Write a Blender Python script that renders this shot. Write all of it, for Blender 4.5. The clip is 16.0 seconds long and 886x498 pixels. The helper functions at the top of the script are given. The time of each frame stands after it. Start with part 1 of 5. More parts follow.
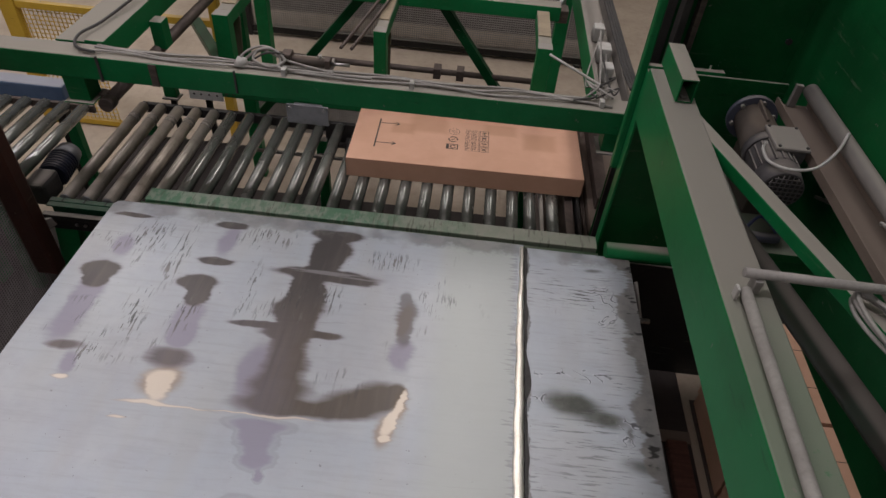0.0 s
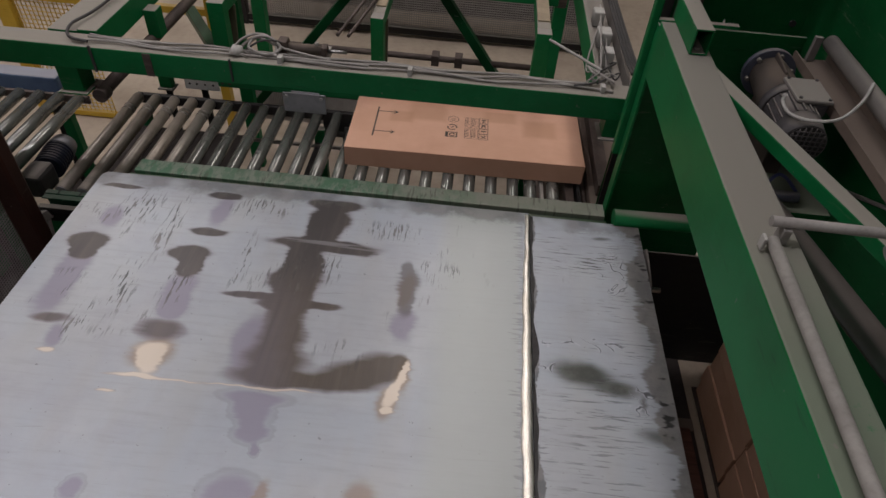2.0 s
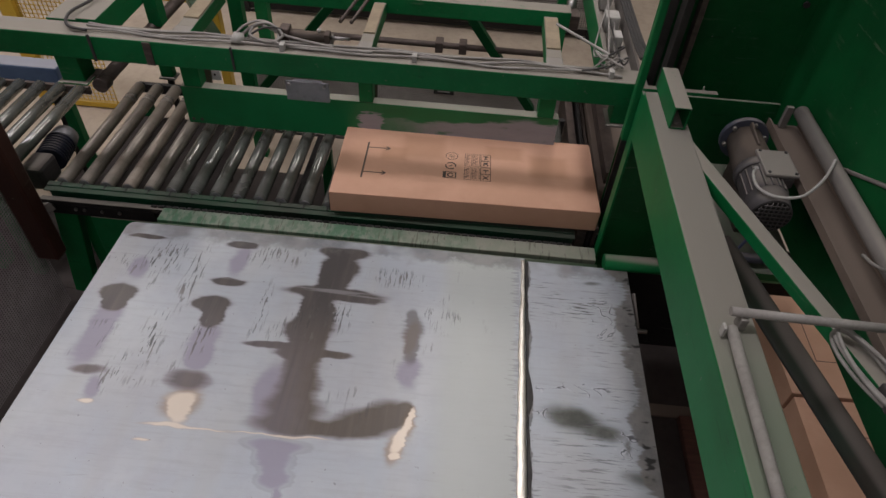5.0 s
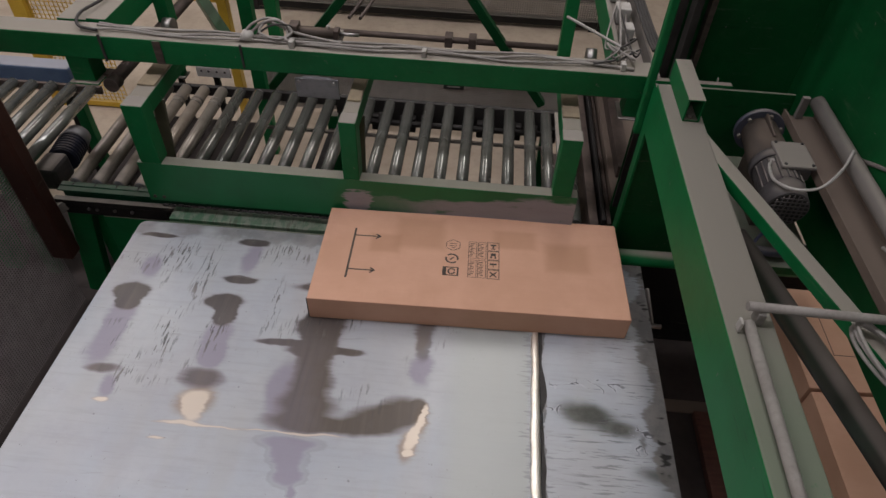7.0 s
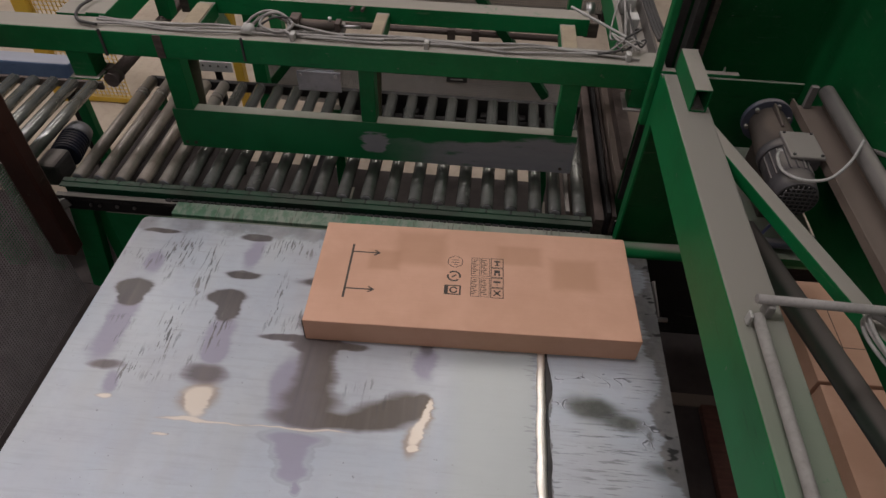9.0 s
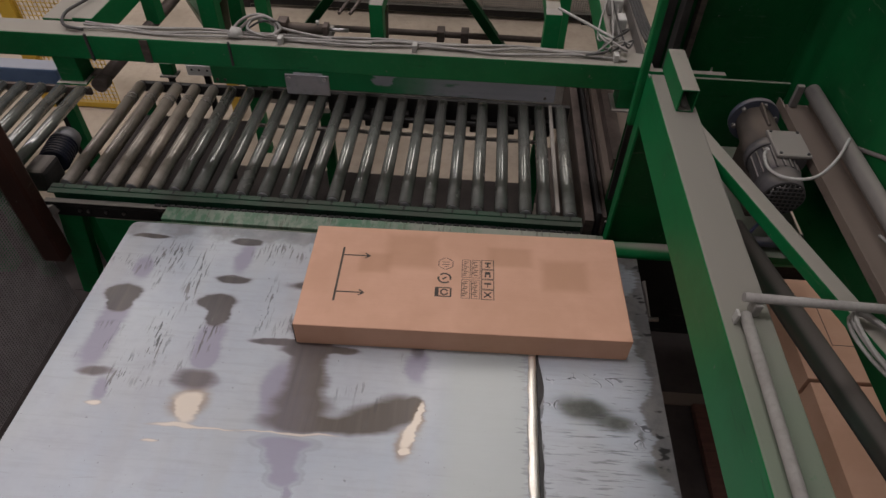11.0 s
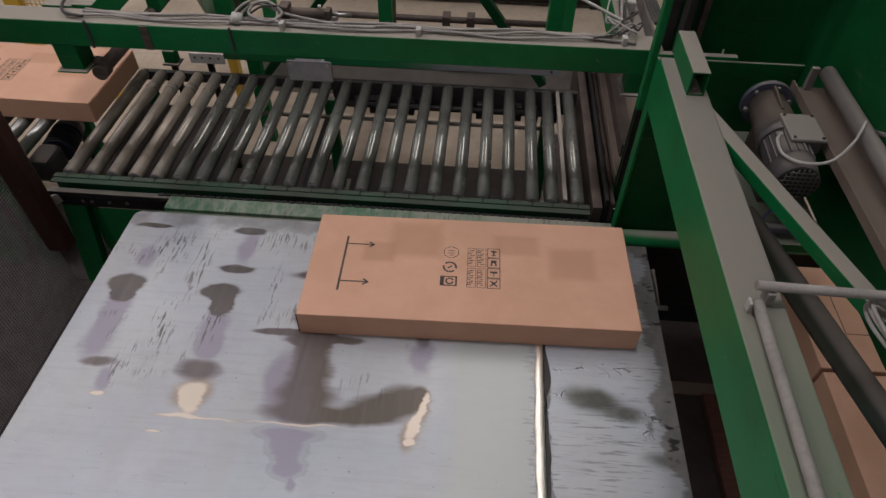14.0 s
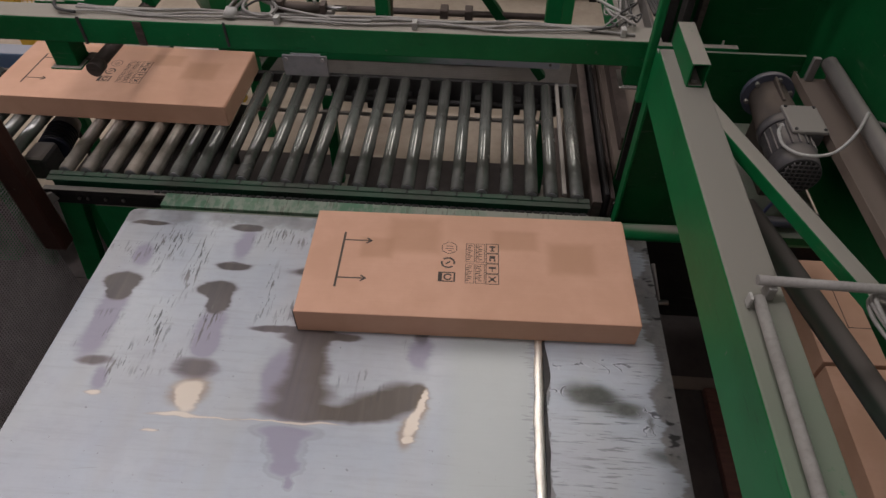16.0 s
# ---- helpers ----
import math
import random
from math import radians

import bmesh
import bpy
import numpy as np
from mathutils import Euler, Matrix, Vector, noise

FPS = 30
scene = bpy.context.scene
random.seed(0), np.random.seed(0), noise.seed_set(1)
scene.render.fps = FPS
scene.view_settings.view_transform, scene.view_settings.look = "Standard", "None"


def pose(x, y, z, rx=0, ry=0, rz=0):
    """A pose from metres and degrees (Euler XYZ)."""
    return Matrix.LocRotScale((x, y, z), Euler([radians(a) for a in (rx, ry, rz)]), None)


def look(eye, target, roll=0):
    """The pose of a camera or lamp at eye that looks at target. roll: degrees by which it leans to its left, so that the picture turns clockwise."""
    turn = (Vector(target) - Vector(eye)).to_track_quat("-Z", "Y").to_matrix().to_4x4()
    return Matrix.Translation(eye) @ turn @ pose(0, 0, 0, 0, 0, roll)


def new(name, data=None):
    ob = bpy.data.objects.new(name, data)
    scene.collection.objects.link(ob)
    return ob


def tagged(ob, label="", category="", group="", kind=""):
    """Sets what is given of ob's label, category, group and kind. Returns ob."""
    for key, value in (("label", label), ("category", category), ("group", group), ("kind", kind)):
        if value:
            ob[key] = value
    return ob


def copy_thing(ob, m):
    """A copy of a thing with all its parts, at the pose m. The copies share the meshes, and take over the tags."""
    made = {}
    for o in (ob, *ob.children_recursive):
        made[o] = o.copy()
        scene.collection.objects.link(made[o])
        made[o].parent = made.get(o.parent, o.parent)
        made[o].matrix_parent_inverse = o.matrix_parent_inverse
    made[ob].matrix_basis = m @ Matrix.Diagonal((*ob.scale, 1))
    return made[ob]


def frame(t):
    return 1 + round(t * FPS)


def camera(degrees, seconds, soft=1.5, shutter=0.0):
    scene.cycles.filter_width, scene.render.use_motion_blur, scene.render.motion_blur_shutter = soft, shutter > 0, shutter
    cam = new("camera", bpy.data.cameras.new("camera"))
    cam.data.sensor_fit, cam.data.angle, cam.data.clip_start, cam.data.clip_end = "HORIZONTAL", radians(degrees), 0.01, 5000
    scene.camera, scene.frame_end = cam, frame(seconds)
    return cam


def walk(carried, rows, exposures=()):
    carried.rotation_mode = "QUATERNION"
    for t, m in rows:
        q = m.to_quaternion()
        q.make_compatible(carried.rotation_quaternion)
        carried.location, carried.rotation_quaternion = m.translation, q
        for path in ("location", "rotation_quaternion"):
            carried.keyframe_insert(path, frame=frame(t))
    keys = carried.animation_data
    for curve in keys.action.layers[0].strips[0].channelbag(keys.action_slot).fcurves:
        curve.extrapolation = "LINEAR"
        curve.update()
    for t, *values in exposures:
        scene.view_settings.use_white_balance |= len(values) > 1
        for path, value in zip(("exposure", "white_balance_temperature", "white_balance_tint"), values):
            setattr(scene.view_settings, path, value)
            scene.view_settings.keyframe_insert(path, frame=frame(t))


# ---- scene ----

LEVEL = 0.75   # height of the roller tops over the hall floor

# ---------------------------------------------------------------- camera
cam = camera(69.57, 16.0, soft=1.5)
ROWS = [
    (0, 2.0, -1.459, 2.65, 5.25, -43.05, -3.82),
    (0.5, 2.004, -1.454, 2.642, 5.01, -43.25, -3.67),
    (1, 2.003, -1.45, 2.637, 4.98, -43.52, -3.52),
    (1.5, 1.996, -1.448, 2.63, 4.94, -43.65, -3.53),
    (2, 1.996, -1.444, 2.632, 4.8, -43.97, -3.42),
    (2.5, 1.994, -1.436, 2.631, 4.68, -44.17, -3.36),
    (3, 1.993, -1.435, 2.629, 4.67, -44.37, -3.31),
    (3.5, 1.988, -1.432, 2.624, 4.85, -44.46, -3.14),
    (4, 1.986, -1.426, 2.62, 4.86, -44.73, -3.0),
    (6.5, 1.988, -1.41, 2.604, 4.91, -45.23, -2.23),
    (7, 1.984, -1.408, 2.605, 5.1, -45.42, -1.79),
    (7.5, 1.982, -1.405, 2.601, 5.2, -45.51, -1.52),
    (8, 1.984, -1.396, 2.596, 5.2, -45.82, -1.38),
    (8.5, 1.984, -1.391, 2.594, 5.04, -46.02, -1.47),
    (9, 1.984, -1.395, 2.59, 5.11, -45.94, -1.29),
    (11.5, 2.0, -1.392, 2.589, 4.2, -45.71, -1.21),
    (12, 1.987, -1.387, 2.584, 4.37, -46.04, -1.23),
    (12.5, 1.979, -1.381, 2.581, 4.6, -46.04, -1.21),
    (13, 1.995, -1.371, 2.571, 4.79, -46.39, -0.91),
    (13.5, 2.005, -1.371, 2.566, 4.53, -46.49, -0.88),
    (14, 2.008, -1.37, 2.563, 4.65, -46.71, -0.53),
    (14.5, 2.011, -1.371, 2.561, 4.66, -46.6, -0.34),
    (15, 2.02, -1.37, 2.561, 4.47, -46.49, -0.41),
    (15.5, 2.019, -1.363, 2.553, 4.6, -46.63, -0.17),
    (16, 2.02, -1.353, 2.55, 4.47, -47.17, -0.15),
]
walk(cam, [(t, pose(x, y, z, 90 + pitch, roll, yaw)) for t, x, y, z, yaw, pitch, roll in ROWS],
     exposures=[(0, -0.16), (0.8, -0.32), (1.5, -0.37), (2.5, -0.36), (3.5, -0.21), (6.5, -0.11), (9, -0.16), (16, -0.17)])

# ---------------------------------------------------------------- light
world = bpy.data.worlds.new("hall_air")
scene.world = world
world.use_nodes = True
world.node_tree.nodes["Background"].inputs[0].default_value = (0.8, 0.85, 0.9, 1)
world.node_tree.nodes["Background"].inputs[1].default_value = 0.03


def area_lamp(name, x, y, z, sx, sy, watts, colour, target=None):
    data = bpy.data.lights.new(name, "AREA")
    data.shape, data.size, data.size_y, data.energy, data.color = "RECTANGLE", sx, sy, watts, colour
    ob = new(name, data)
    ob.matrix_world = look((x, y, z), target or (x, y + 0.001, 0))
    return ob


# unseen lamp rows under the hall roof; -5.6 is added to light upright faces
for row, watts in ((-5.6, 135), (0.3, 204)):
    area_lamp("lamp_row", -1.6, row, 5.9, 9.0, 0.7, watts, (1.0, 0.935, 0.985))
# unseen lamp added on the right to brighten the carton stack
area_lamp("lamp_row", 6.6, -0.4, 5.9, 3.0, 0.7, 80, (1.0, 0.934, 0.957))
area_lamp("lamp_row", -2.4, 4.6, 5.9, 0.45, 6.0, 130, (1.0, 0.925, 0.90))
area_lamp("lamp_row", 2.25, 3.9, 5.9, 0.45, 5.2, 112, (1.0, 0.925, 0.90))

# ---------------------------------------------------------------- materials


class Nodes:
    """Short hand for building a node material."""

    def __init__(self, name):
        self.mat = bpy.data.materials.new(name)
        self.mat.use_nodes = True
        self.tree = self.mat.node_tree
        self.bsdf = self.tree.nodes["Principled BSDF"]

    def put(self, socket, value):
        if hasattr(value, "is_output"):
            self.tree.links.new(value, socket)
        else:
            socket.default_value = value

    def coords(self, scale=(1, 1, 1), kind="Object"):
        tc = self.tree.nodes.new("ShaderNodeTexCoord")
        mp = self.tree.nodes.new("ShaderNodeMapping")
        self.tree.links.new(tc.outputs[kind], mp.inputs[0])
        mp.inputs["Scale"].default_value = scale
        return mp.outputs[0]

    def noise(self, scale, detail=4, rough=0.6, vec=None, distort=0.0):
        n = self.tree.nodes.new("ShaderNodeTexNoise")
        n.inputs["Scale"].default_value, n.inputs["Detail"].default_value = scale, detail
        n.inputs["Roughness"].default_value, n.inputs["Distortion"].default_value = rough, distort
        self.tree.links.new(vec or self.coords(), n.inputs["Vector"])
        return n.outputs[0]

    def noise_colour(self, scale, vec=None):
        n = self.tree.nodes.new("ShaderNodeTexNoise")
        n.inputs["Scale"].default_value = scale
        self.tree.links.new(vec or self.coords(), n.inputs["Vector"])
        return n.outputs["Color"]

    def math(self, op, a, b=0.0, c=0.0):
        n = self.tree.nodes.new("ShaderNodeMath")
        n.operation = op
        for s, v in zip(n.inputs, (a, b, c)):
            self.put(s, v)
        return n.outputs[0]

    def vmath(self, op, a, b=(0, 0, 0)):
        n = self.tree.nodes.new("ShaderNodeVectorMath")
        n.operation = op
        self.put(n.inputs[0], a)
        self.put(n.inputs[1], b)
        return n.outputs["Value"] if op in ("LENGTH", "DOT_PRODUCT") else n.outputs[0]

    def ramp(self, value, lo, hi, smooth=True):
        n = self.tree.nodes.new("ShaderNodeMapRange")
        n.interpolation_type = "SMOOTHSTEP" if smooth else "LINEAR"
        self.put(n.inputs[0], value)
        n.inputs[1].default_value, n.inputs[2].default_value = lo, hi
        return n.outputs[0]

    def mix(self, f, a, b):
        n = self.tree.nodes.new("ShaderNodeMix")
        n.data_type = "RGBA"
        self.put(n.inputs[0], f)
        for s, v in ((n.inputs[6], a), (n.inputs[7], b)):
            self.put(s, v if hasattr(v, "is_output") else (*v, 1))
        return n.outputs[2]

    def blend(self, f, a, b):
        return self.math("ADD", self.math("MULTIPLY", b, f), self.math("MULTIPLY", a, self.math("SUBTRACT", 1.0, f)))

    def split(self, vec):
        n = self.tree.nodes.new("ShaderNodeSeparateXYZ")
        self.put(n.inputs[0], vec)
        return n.outputs

    def up(self):
        g = self.tree.nodes.new("ShaderNodeNewGeometry")
        return self.split(g.outputs["Normal"])[2]

    def rand(self):
        return self.tree.nodes.new("ShaderNodeObjectInfo").outputs["Random"]

    def bump(self, height, strength=0.3, distance=0.002):
        n = self.tree.nodes.new("ShaderNodeBump")
        n.inputs["Strength"].default_value, n.inputs["Distance"].default_value = strength, distance
        self.put(n.inputs["Height"], height)
        self.tree.links.new(n.outputs[0], self.bsdf.inputs["Normal"])

    def done(self, colour, rough=0.5, metal=0.0):
        self.put(self.bsdf.inputs["Base Color"], colour if hasattr(colour, "is_output") else (*colour, 1))
        self.put(self.bsdf.inputs["Roughness"], rough)
        self.put(self.bsdf.inputs["Metallic"], metal)
        return self.mat


def painted(name, base, dark, dust=(0.262, 0.242, 0.205), amount=1.0, rough=0.38, graded=False):
    """Machine paint with scuffs, and settled dust on faces that look up."""
    m = Nodes(name)
    big, fine = m.noise(3.0, 5), m.noise(45.0, 4, 0.7)
    col = m.mix(m.ramp(big, 0.35, 0.7), base, dark)
    streak = m.noise(7.0, 4, 0.6, m.coords((1, 1, 7)))
    col = m.mix(m.math("MULTIPLY", m.ramp(streak, 0.62, 0.74), 0.5), col, tuple(c * 0.5 for c in dark))
    chips = m.ramp(m.noise(28.0, 3, 0.7), 0.70, 0.73)
    col = m.mix(m.math("MULTIPLY", chips, 0.7), col, (0.16, 0.15, 0.13))
    scuff = m.math("MULTIPLY", m.ramp(m.noise(1.0, 4, 0.7, m.coords((5, 5, 38))), 0.60, 0.68), m.ramp(big, 0.45, 0.65))
    col = m.mix(m.math("MULTIPLY", scuff, 0.40), col, tuple(0.5 * a + 0.5 * b for a, b in zip(base, dust)))
    face = m.ramp(m.up(), 0.55, 0.9)
    film = m.math("MULTIPLY", m.math("MULTIPLY", face, m.ramp(m.math("ADD", fine, big), 0.52, 0.80)), amount)
    if graded:   # dust film thinner towards the near end
        y = m.math("ADD", m.split(m.coords())[1], m.math("MULTIPLY", m.math("SUBTRACT", big, 0.5), 0.4))
        film = m.math("MULTIPLY", film, m.blend(m.ramp(y, -0.15, 0.25), 0.72, 1.0))
    film = m.math("MAXIMUM", film, m.math("MULTIPLY", m.ramp(fine, 0.5, 0.8), 0.05))
    col = m.mix(film, col, dust)
    m.bump(fine, 0.12, 0.001)
    m.bsdf.inputs["Specular IOR Level"].default_value = 0.24
    return m.done(col, m.blend(film, rough, 0.9))


GREEN = painted("green_machine_paint", (0.004, 0.150, 0.044), (0.003, 0.105, 0.028), rough=0.48)
ARM = painted("green_arm_paint", (0.004, 0.152, 0.044), (0.003, 0.105, 0.028), dust=(0.218, 0.204, 0.174), rough=0.48, graded=True)
RAIL = painted("scuffed_rail_paint", (0.004, 0.065, 0.03), (0.02, 0.03, 0.022), dust=(0.09, 0.085, 0.07), amount=0.4)
PANEL = painted("green_panel_paint", (0.004, 0.095, 0.025), (0.003, 0.060, 0.016), amount=0.6, rough=0.5)
YELLOW = painted("yellow_fence_paint", (0.62, 0.40, 0.05), (0.5, 0.31, 0.04), amount=0.4)
BROWN = painted("brown_post_paint", (0.055, 0.022, 0.016), (0.035, 0.015, 0.012), amount=0.5)
BLACK = painted("black_frame_paint", (0.018, 0.017, 0.017), (0.010, 0.010, 0.010), amount=0.6)
NAVY = painted("dark_blue_motor_paint", (0.03, 0.034, 0.055), (0.02, 0.022, 0.035), dust=(0.12, 0.11, 0.11), amount=0.6)
BLUE = painted("blue_machine_paint", (0.11, 0.16, 0.25), (0.07, 0.11, 0.19), dust=(0.33, 0.33, 0.35), amount=0.8)
GREY = painted("grey_motor_paint", (0.105, 0.10, 0.10), (0.065, 0.06, 0.062), dust=(0.20, 0.178, 0.158), amount=0.8, rough=0.55)
DUSTY = painted("dusty_grey_steel", (0.20, 0.185, 0.17), (0.14, 0.13, 0.12), dust=(0.26, 0.238, 0.21), rough=0.6)
CHANNEL = painted("dusty_brown_channel", (0.16, 0.125, 0.10), (0.11, 0.085, 0.07), dust=(0.165, 0.132, 0.108), rough=0.7)
GREYBROWN = painted("dusty_casting", (0.10, 0.083, 0.07), (0.065, 0.053, 0.045), dust=(0.135, 0.108, 0.086), amount=0.8, rough=0.7)
BLUEGREY = painted("blue_grey_casting", (0.10, 0.105, 0.135), (0.065, 0.07, 0.095), dust=(0.24, 0.22, 0.21), amount=0.7)


def plain(name, a, b, rough=0.5, metal=0.0, scale=12.0, bump=0.1, stretch=(1, 1, 1)):
    m = Nodes(name)
    n, fine = m.noise(scale, 5, 0.65, m.coords(stretch)), m.noise(scale * 9, 3, 0.6)
    col = m.mix(m.ramp(n, 0.3, 0.72), a, b)
    col = m.mix(m.math("MULTIPLY", m.ramp(fine, 0.45, 0.75), 0.25), col, tuple(c * 0.6 for c in b))
    m.bump(fine, bump, 0.001)
    return m.done(col, m.blend(n, rough, min(1.0, rough + 0.15)), metal)


STEEL = plain("bare_steel", (0.42, 0.41, 0.40), (0.26, 0.25, 0.24), 0.34, 1.0)
OILY = plain("oily_dark_steel", (0.045, 0.042, 0.04), (0.025, 0.023, 0.022), 0.5, 0.3)
RUST = plain("brown_guide_steel", (0.13, 0.10, 0.085), (0.07, 0.055, 0.048), 0.55, 0.4, 8, 0.2, (1, 1, 5))
CABLE = plain("grey_cable_sheath", (0.31, 0.295, 0.27), (0.22, 0.205, 0.19), 0.65)
BLUECABLE = plain("blue_cable_sheath", (0.05, 0.06, 0.16), (0.10, 0.11, 0.2), 0.5)
PALEWIRE = plain("pale_dusty_wire", (0.60, 0.57, 0.53), (0.48, 0.45, 0.42), 0.7, 0.1)
# machine green darkened for the shade that the rear braces stand in
SHADEGREEN = painted("shaded_green_brace_paint", (0.004, 0.062, 0.02), (0.003, 0.04, 0.012), amount=0.15)
OLIVE = painted("dusty_olive_paint", (0.06, 0.062, 0.035), (0.10, 0.085, 0.06), amount=0.8)
DARKCABLE = plain("black_cable_sheath", (0.03, 0.03, 0.03), (0.06, 0.055, 0.05), 0.6)
CLEANWHITE = plain("white_sheet_paint", (0.78, 0.77, 0.75), (0.66, 0.65, 0.63), 0.5)
WHITE = plain("white_plastic", (0.46, 0.45, 0.42), (0.34, 0.33, 0.30), 0.6)
CONCRETE = plain("hall_floor_concrete", (0.46, 0.385, 0.30), (0.36, 0.295, 0.225), 0.75, 0.0, 2.2, 0.25)
WALLPAINT = plain("hall_wall_paint", (0.34, 0.32, 0.29), (0.27, 0.25, 0.23), 0.85, 0.0, 0.8)
ROOF = plain("hall_roof_sheet", (0.30, 0.30, 0.30), (0.22, 0.22, 0.22), 0.8, 0.0, 0.7)
GUARDWIRE = plain("dark_guard_wire", (0.21, 0.19, 0.188), (0.15, 0.135, 0.13), 0.6, 0.3)
GREYWIRE = plain("dusty_wire", (0.34, 0.32, 0.30), (0.25, 0.235, 0.22), 0.7, 0.2)
INK = plain("black_print_ink", (0.055, 0.044, 0.038), (0.10, 0.078, 0.062), 0.8)
# dark brown for shaded floor, and for the sheets behind wire mesh
SHADEBACKING = plain("dark_brown_shade_and_backing", (0.050, 0.040, 0.036), (0.030, 0.024, 0.022), 0.8, 0.0, 3)
RUBBER = plain("black_rubber", (0.02, 0.02, 0.02), (0.035, 0.033, 0.03), 0.75)
STEELPLATE = plain("grey_zinc_plate", (0.30, 0.30, 0.31), (0.22, 0.22, 0.23), 0.5, 0.6, 6)


def roller_material():
    """Worn steel tube: grey-green, with dull tan tubes on the infeed side."""
    m = Nodes("roller_tube_steel")
    streak = m.noise(1.0, 4, 0.7, m.coords((55, 3, 55)))
    bands = m.noise(1.0, 4, 0.6, m.coords((2, 9, 2)))
    grime = m.noise(1.0, 4, 0.7, m.coords((5, 3, 5)))
    speck = m.noise(1.0, 3, 0.6, m.coords((90, 60, 90)))
    r = m.rand()
    col = m.mix(m.ramp(bands, 0.3, 0.7), (0.30, 0.31, 0.285), (0.18, 0.19, 0.172))
    side = m.math("SUBTRACT", 1.0, m.ramp(m.split(m.coords())[0], -0.78, -0.55))
    tan = m.mix(m.ramp(bands, 0.3, 0.7), (0.44, 0.375, 0.305), (0.31, 0.26, 0.21))
    col = m.mix(m.math("MULTIPLY", side, 0.9), col, tan)
    col = m.mix(m.math("MULTIPLY", m.ramp(grime, 0.48, 0.7), 0.45), col, (0.12, 0.105, 0.09))
    col = m.mix(m.math("MULTIPLY", m.ramp(streak, 0.5, 0.68), 0.45), col, (0.14, 0.125, 0.105))
    col = m.mix(m.math("MULTIPLY", m.ramp(speck, 0.60, 0.72), 0.35), col, (0.09, 0.08, 0.07))
    col = m.mix(m.math("MULTIPLY", r, 0.35), col, (0.15, 0.155, 0.145))
    m.bump(m.math("ADD", speck, streak), 0.08, 0.0008)
    rough = m.blend(side, m.blend(m.ramp(grime, 0.3, 0.7), 0.17, 0.28), 0.36)
    return m.done(col, rough, m.blend(side, 0.58, 0.35))


ROLLER = roller_material()


def cardboard(name, a, b, marks=True):
    m = Nodes(name)
    big, fine = m.noise(5.0, 4), m.noise(160, 3)
    flutes = m.noise(1.0, 2, 0.5, m.coords((3, 190, 190)))
    col = m.mix(m.ramp(big, 0.3, 0.7), a, b)
    col = m.mix(m.math("MULTIPLY", m.ramp(flutes, 0.4, 0.7), 0.05), col, tuple(c * 0.75 for c in b))
    col = m.mix(m.math("MULTIPLY", m.ramp(fine, 0.55, 0.8), 0.15), col, tuple(c * 0.7 for c in b))
    if marks:   # rubbed, slightly stained patches on the lid
        x, y, z = m.split(m.coords())
        wob = m.math("MULTIPLY", m.math("SUBTRACT", m.noise(9.0), 0.5), 0.05)
        for cx, cy, rx, ry in ((0.37, 0.04, 0.085, 0.075), (0.17, 0.12, 0.085, 0.05), (-0.20, 0.13, 0.10, 0.09), (-0.33, 0.06, 0.06, 0.05)):
            dx = m.math("DIVIDE", m.math("ABSOLUTE", m.math("SUBTRACT", x, cx)), rx)
            dy = m.math("DIVIDE", m.math("ABSOLUTE", m.math("SUBTRACT", y, cy)), ry)
            d = m.math("ADD", m.math("MAXIMUM", dx, dy), m.math("MULTIPLY", wob, 3.0))
            f = m.math("MULTIPLY", m.math("SUBTRACT", 1.0, m.ramp(d, 0.70, 1.2)), 0.38)
            col = m.mix(f, col, (0.36, 0.19, 0.10))
    m.bump(flutes, 0.08, 0.0006)
    return m.done(col, 0.78)


CARTON = cardboard("brown_cardboard", (0.62, 0.362, 0.25), (0.56, 0.322, 0.215))
CARTON_OLD = cardboard("stacked_cardboard", (0.62, 0.38, 0.26), (0.56, 0.335, 0.22), marks=False)


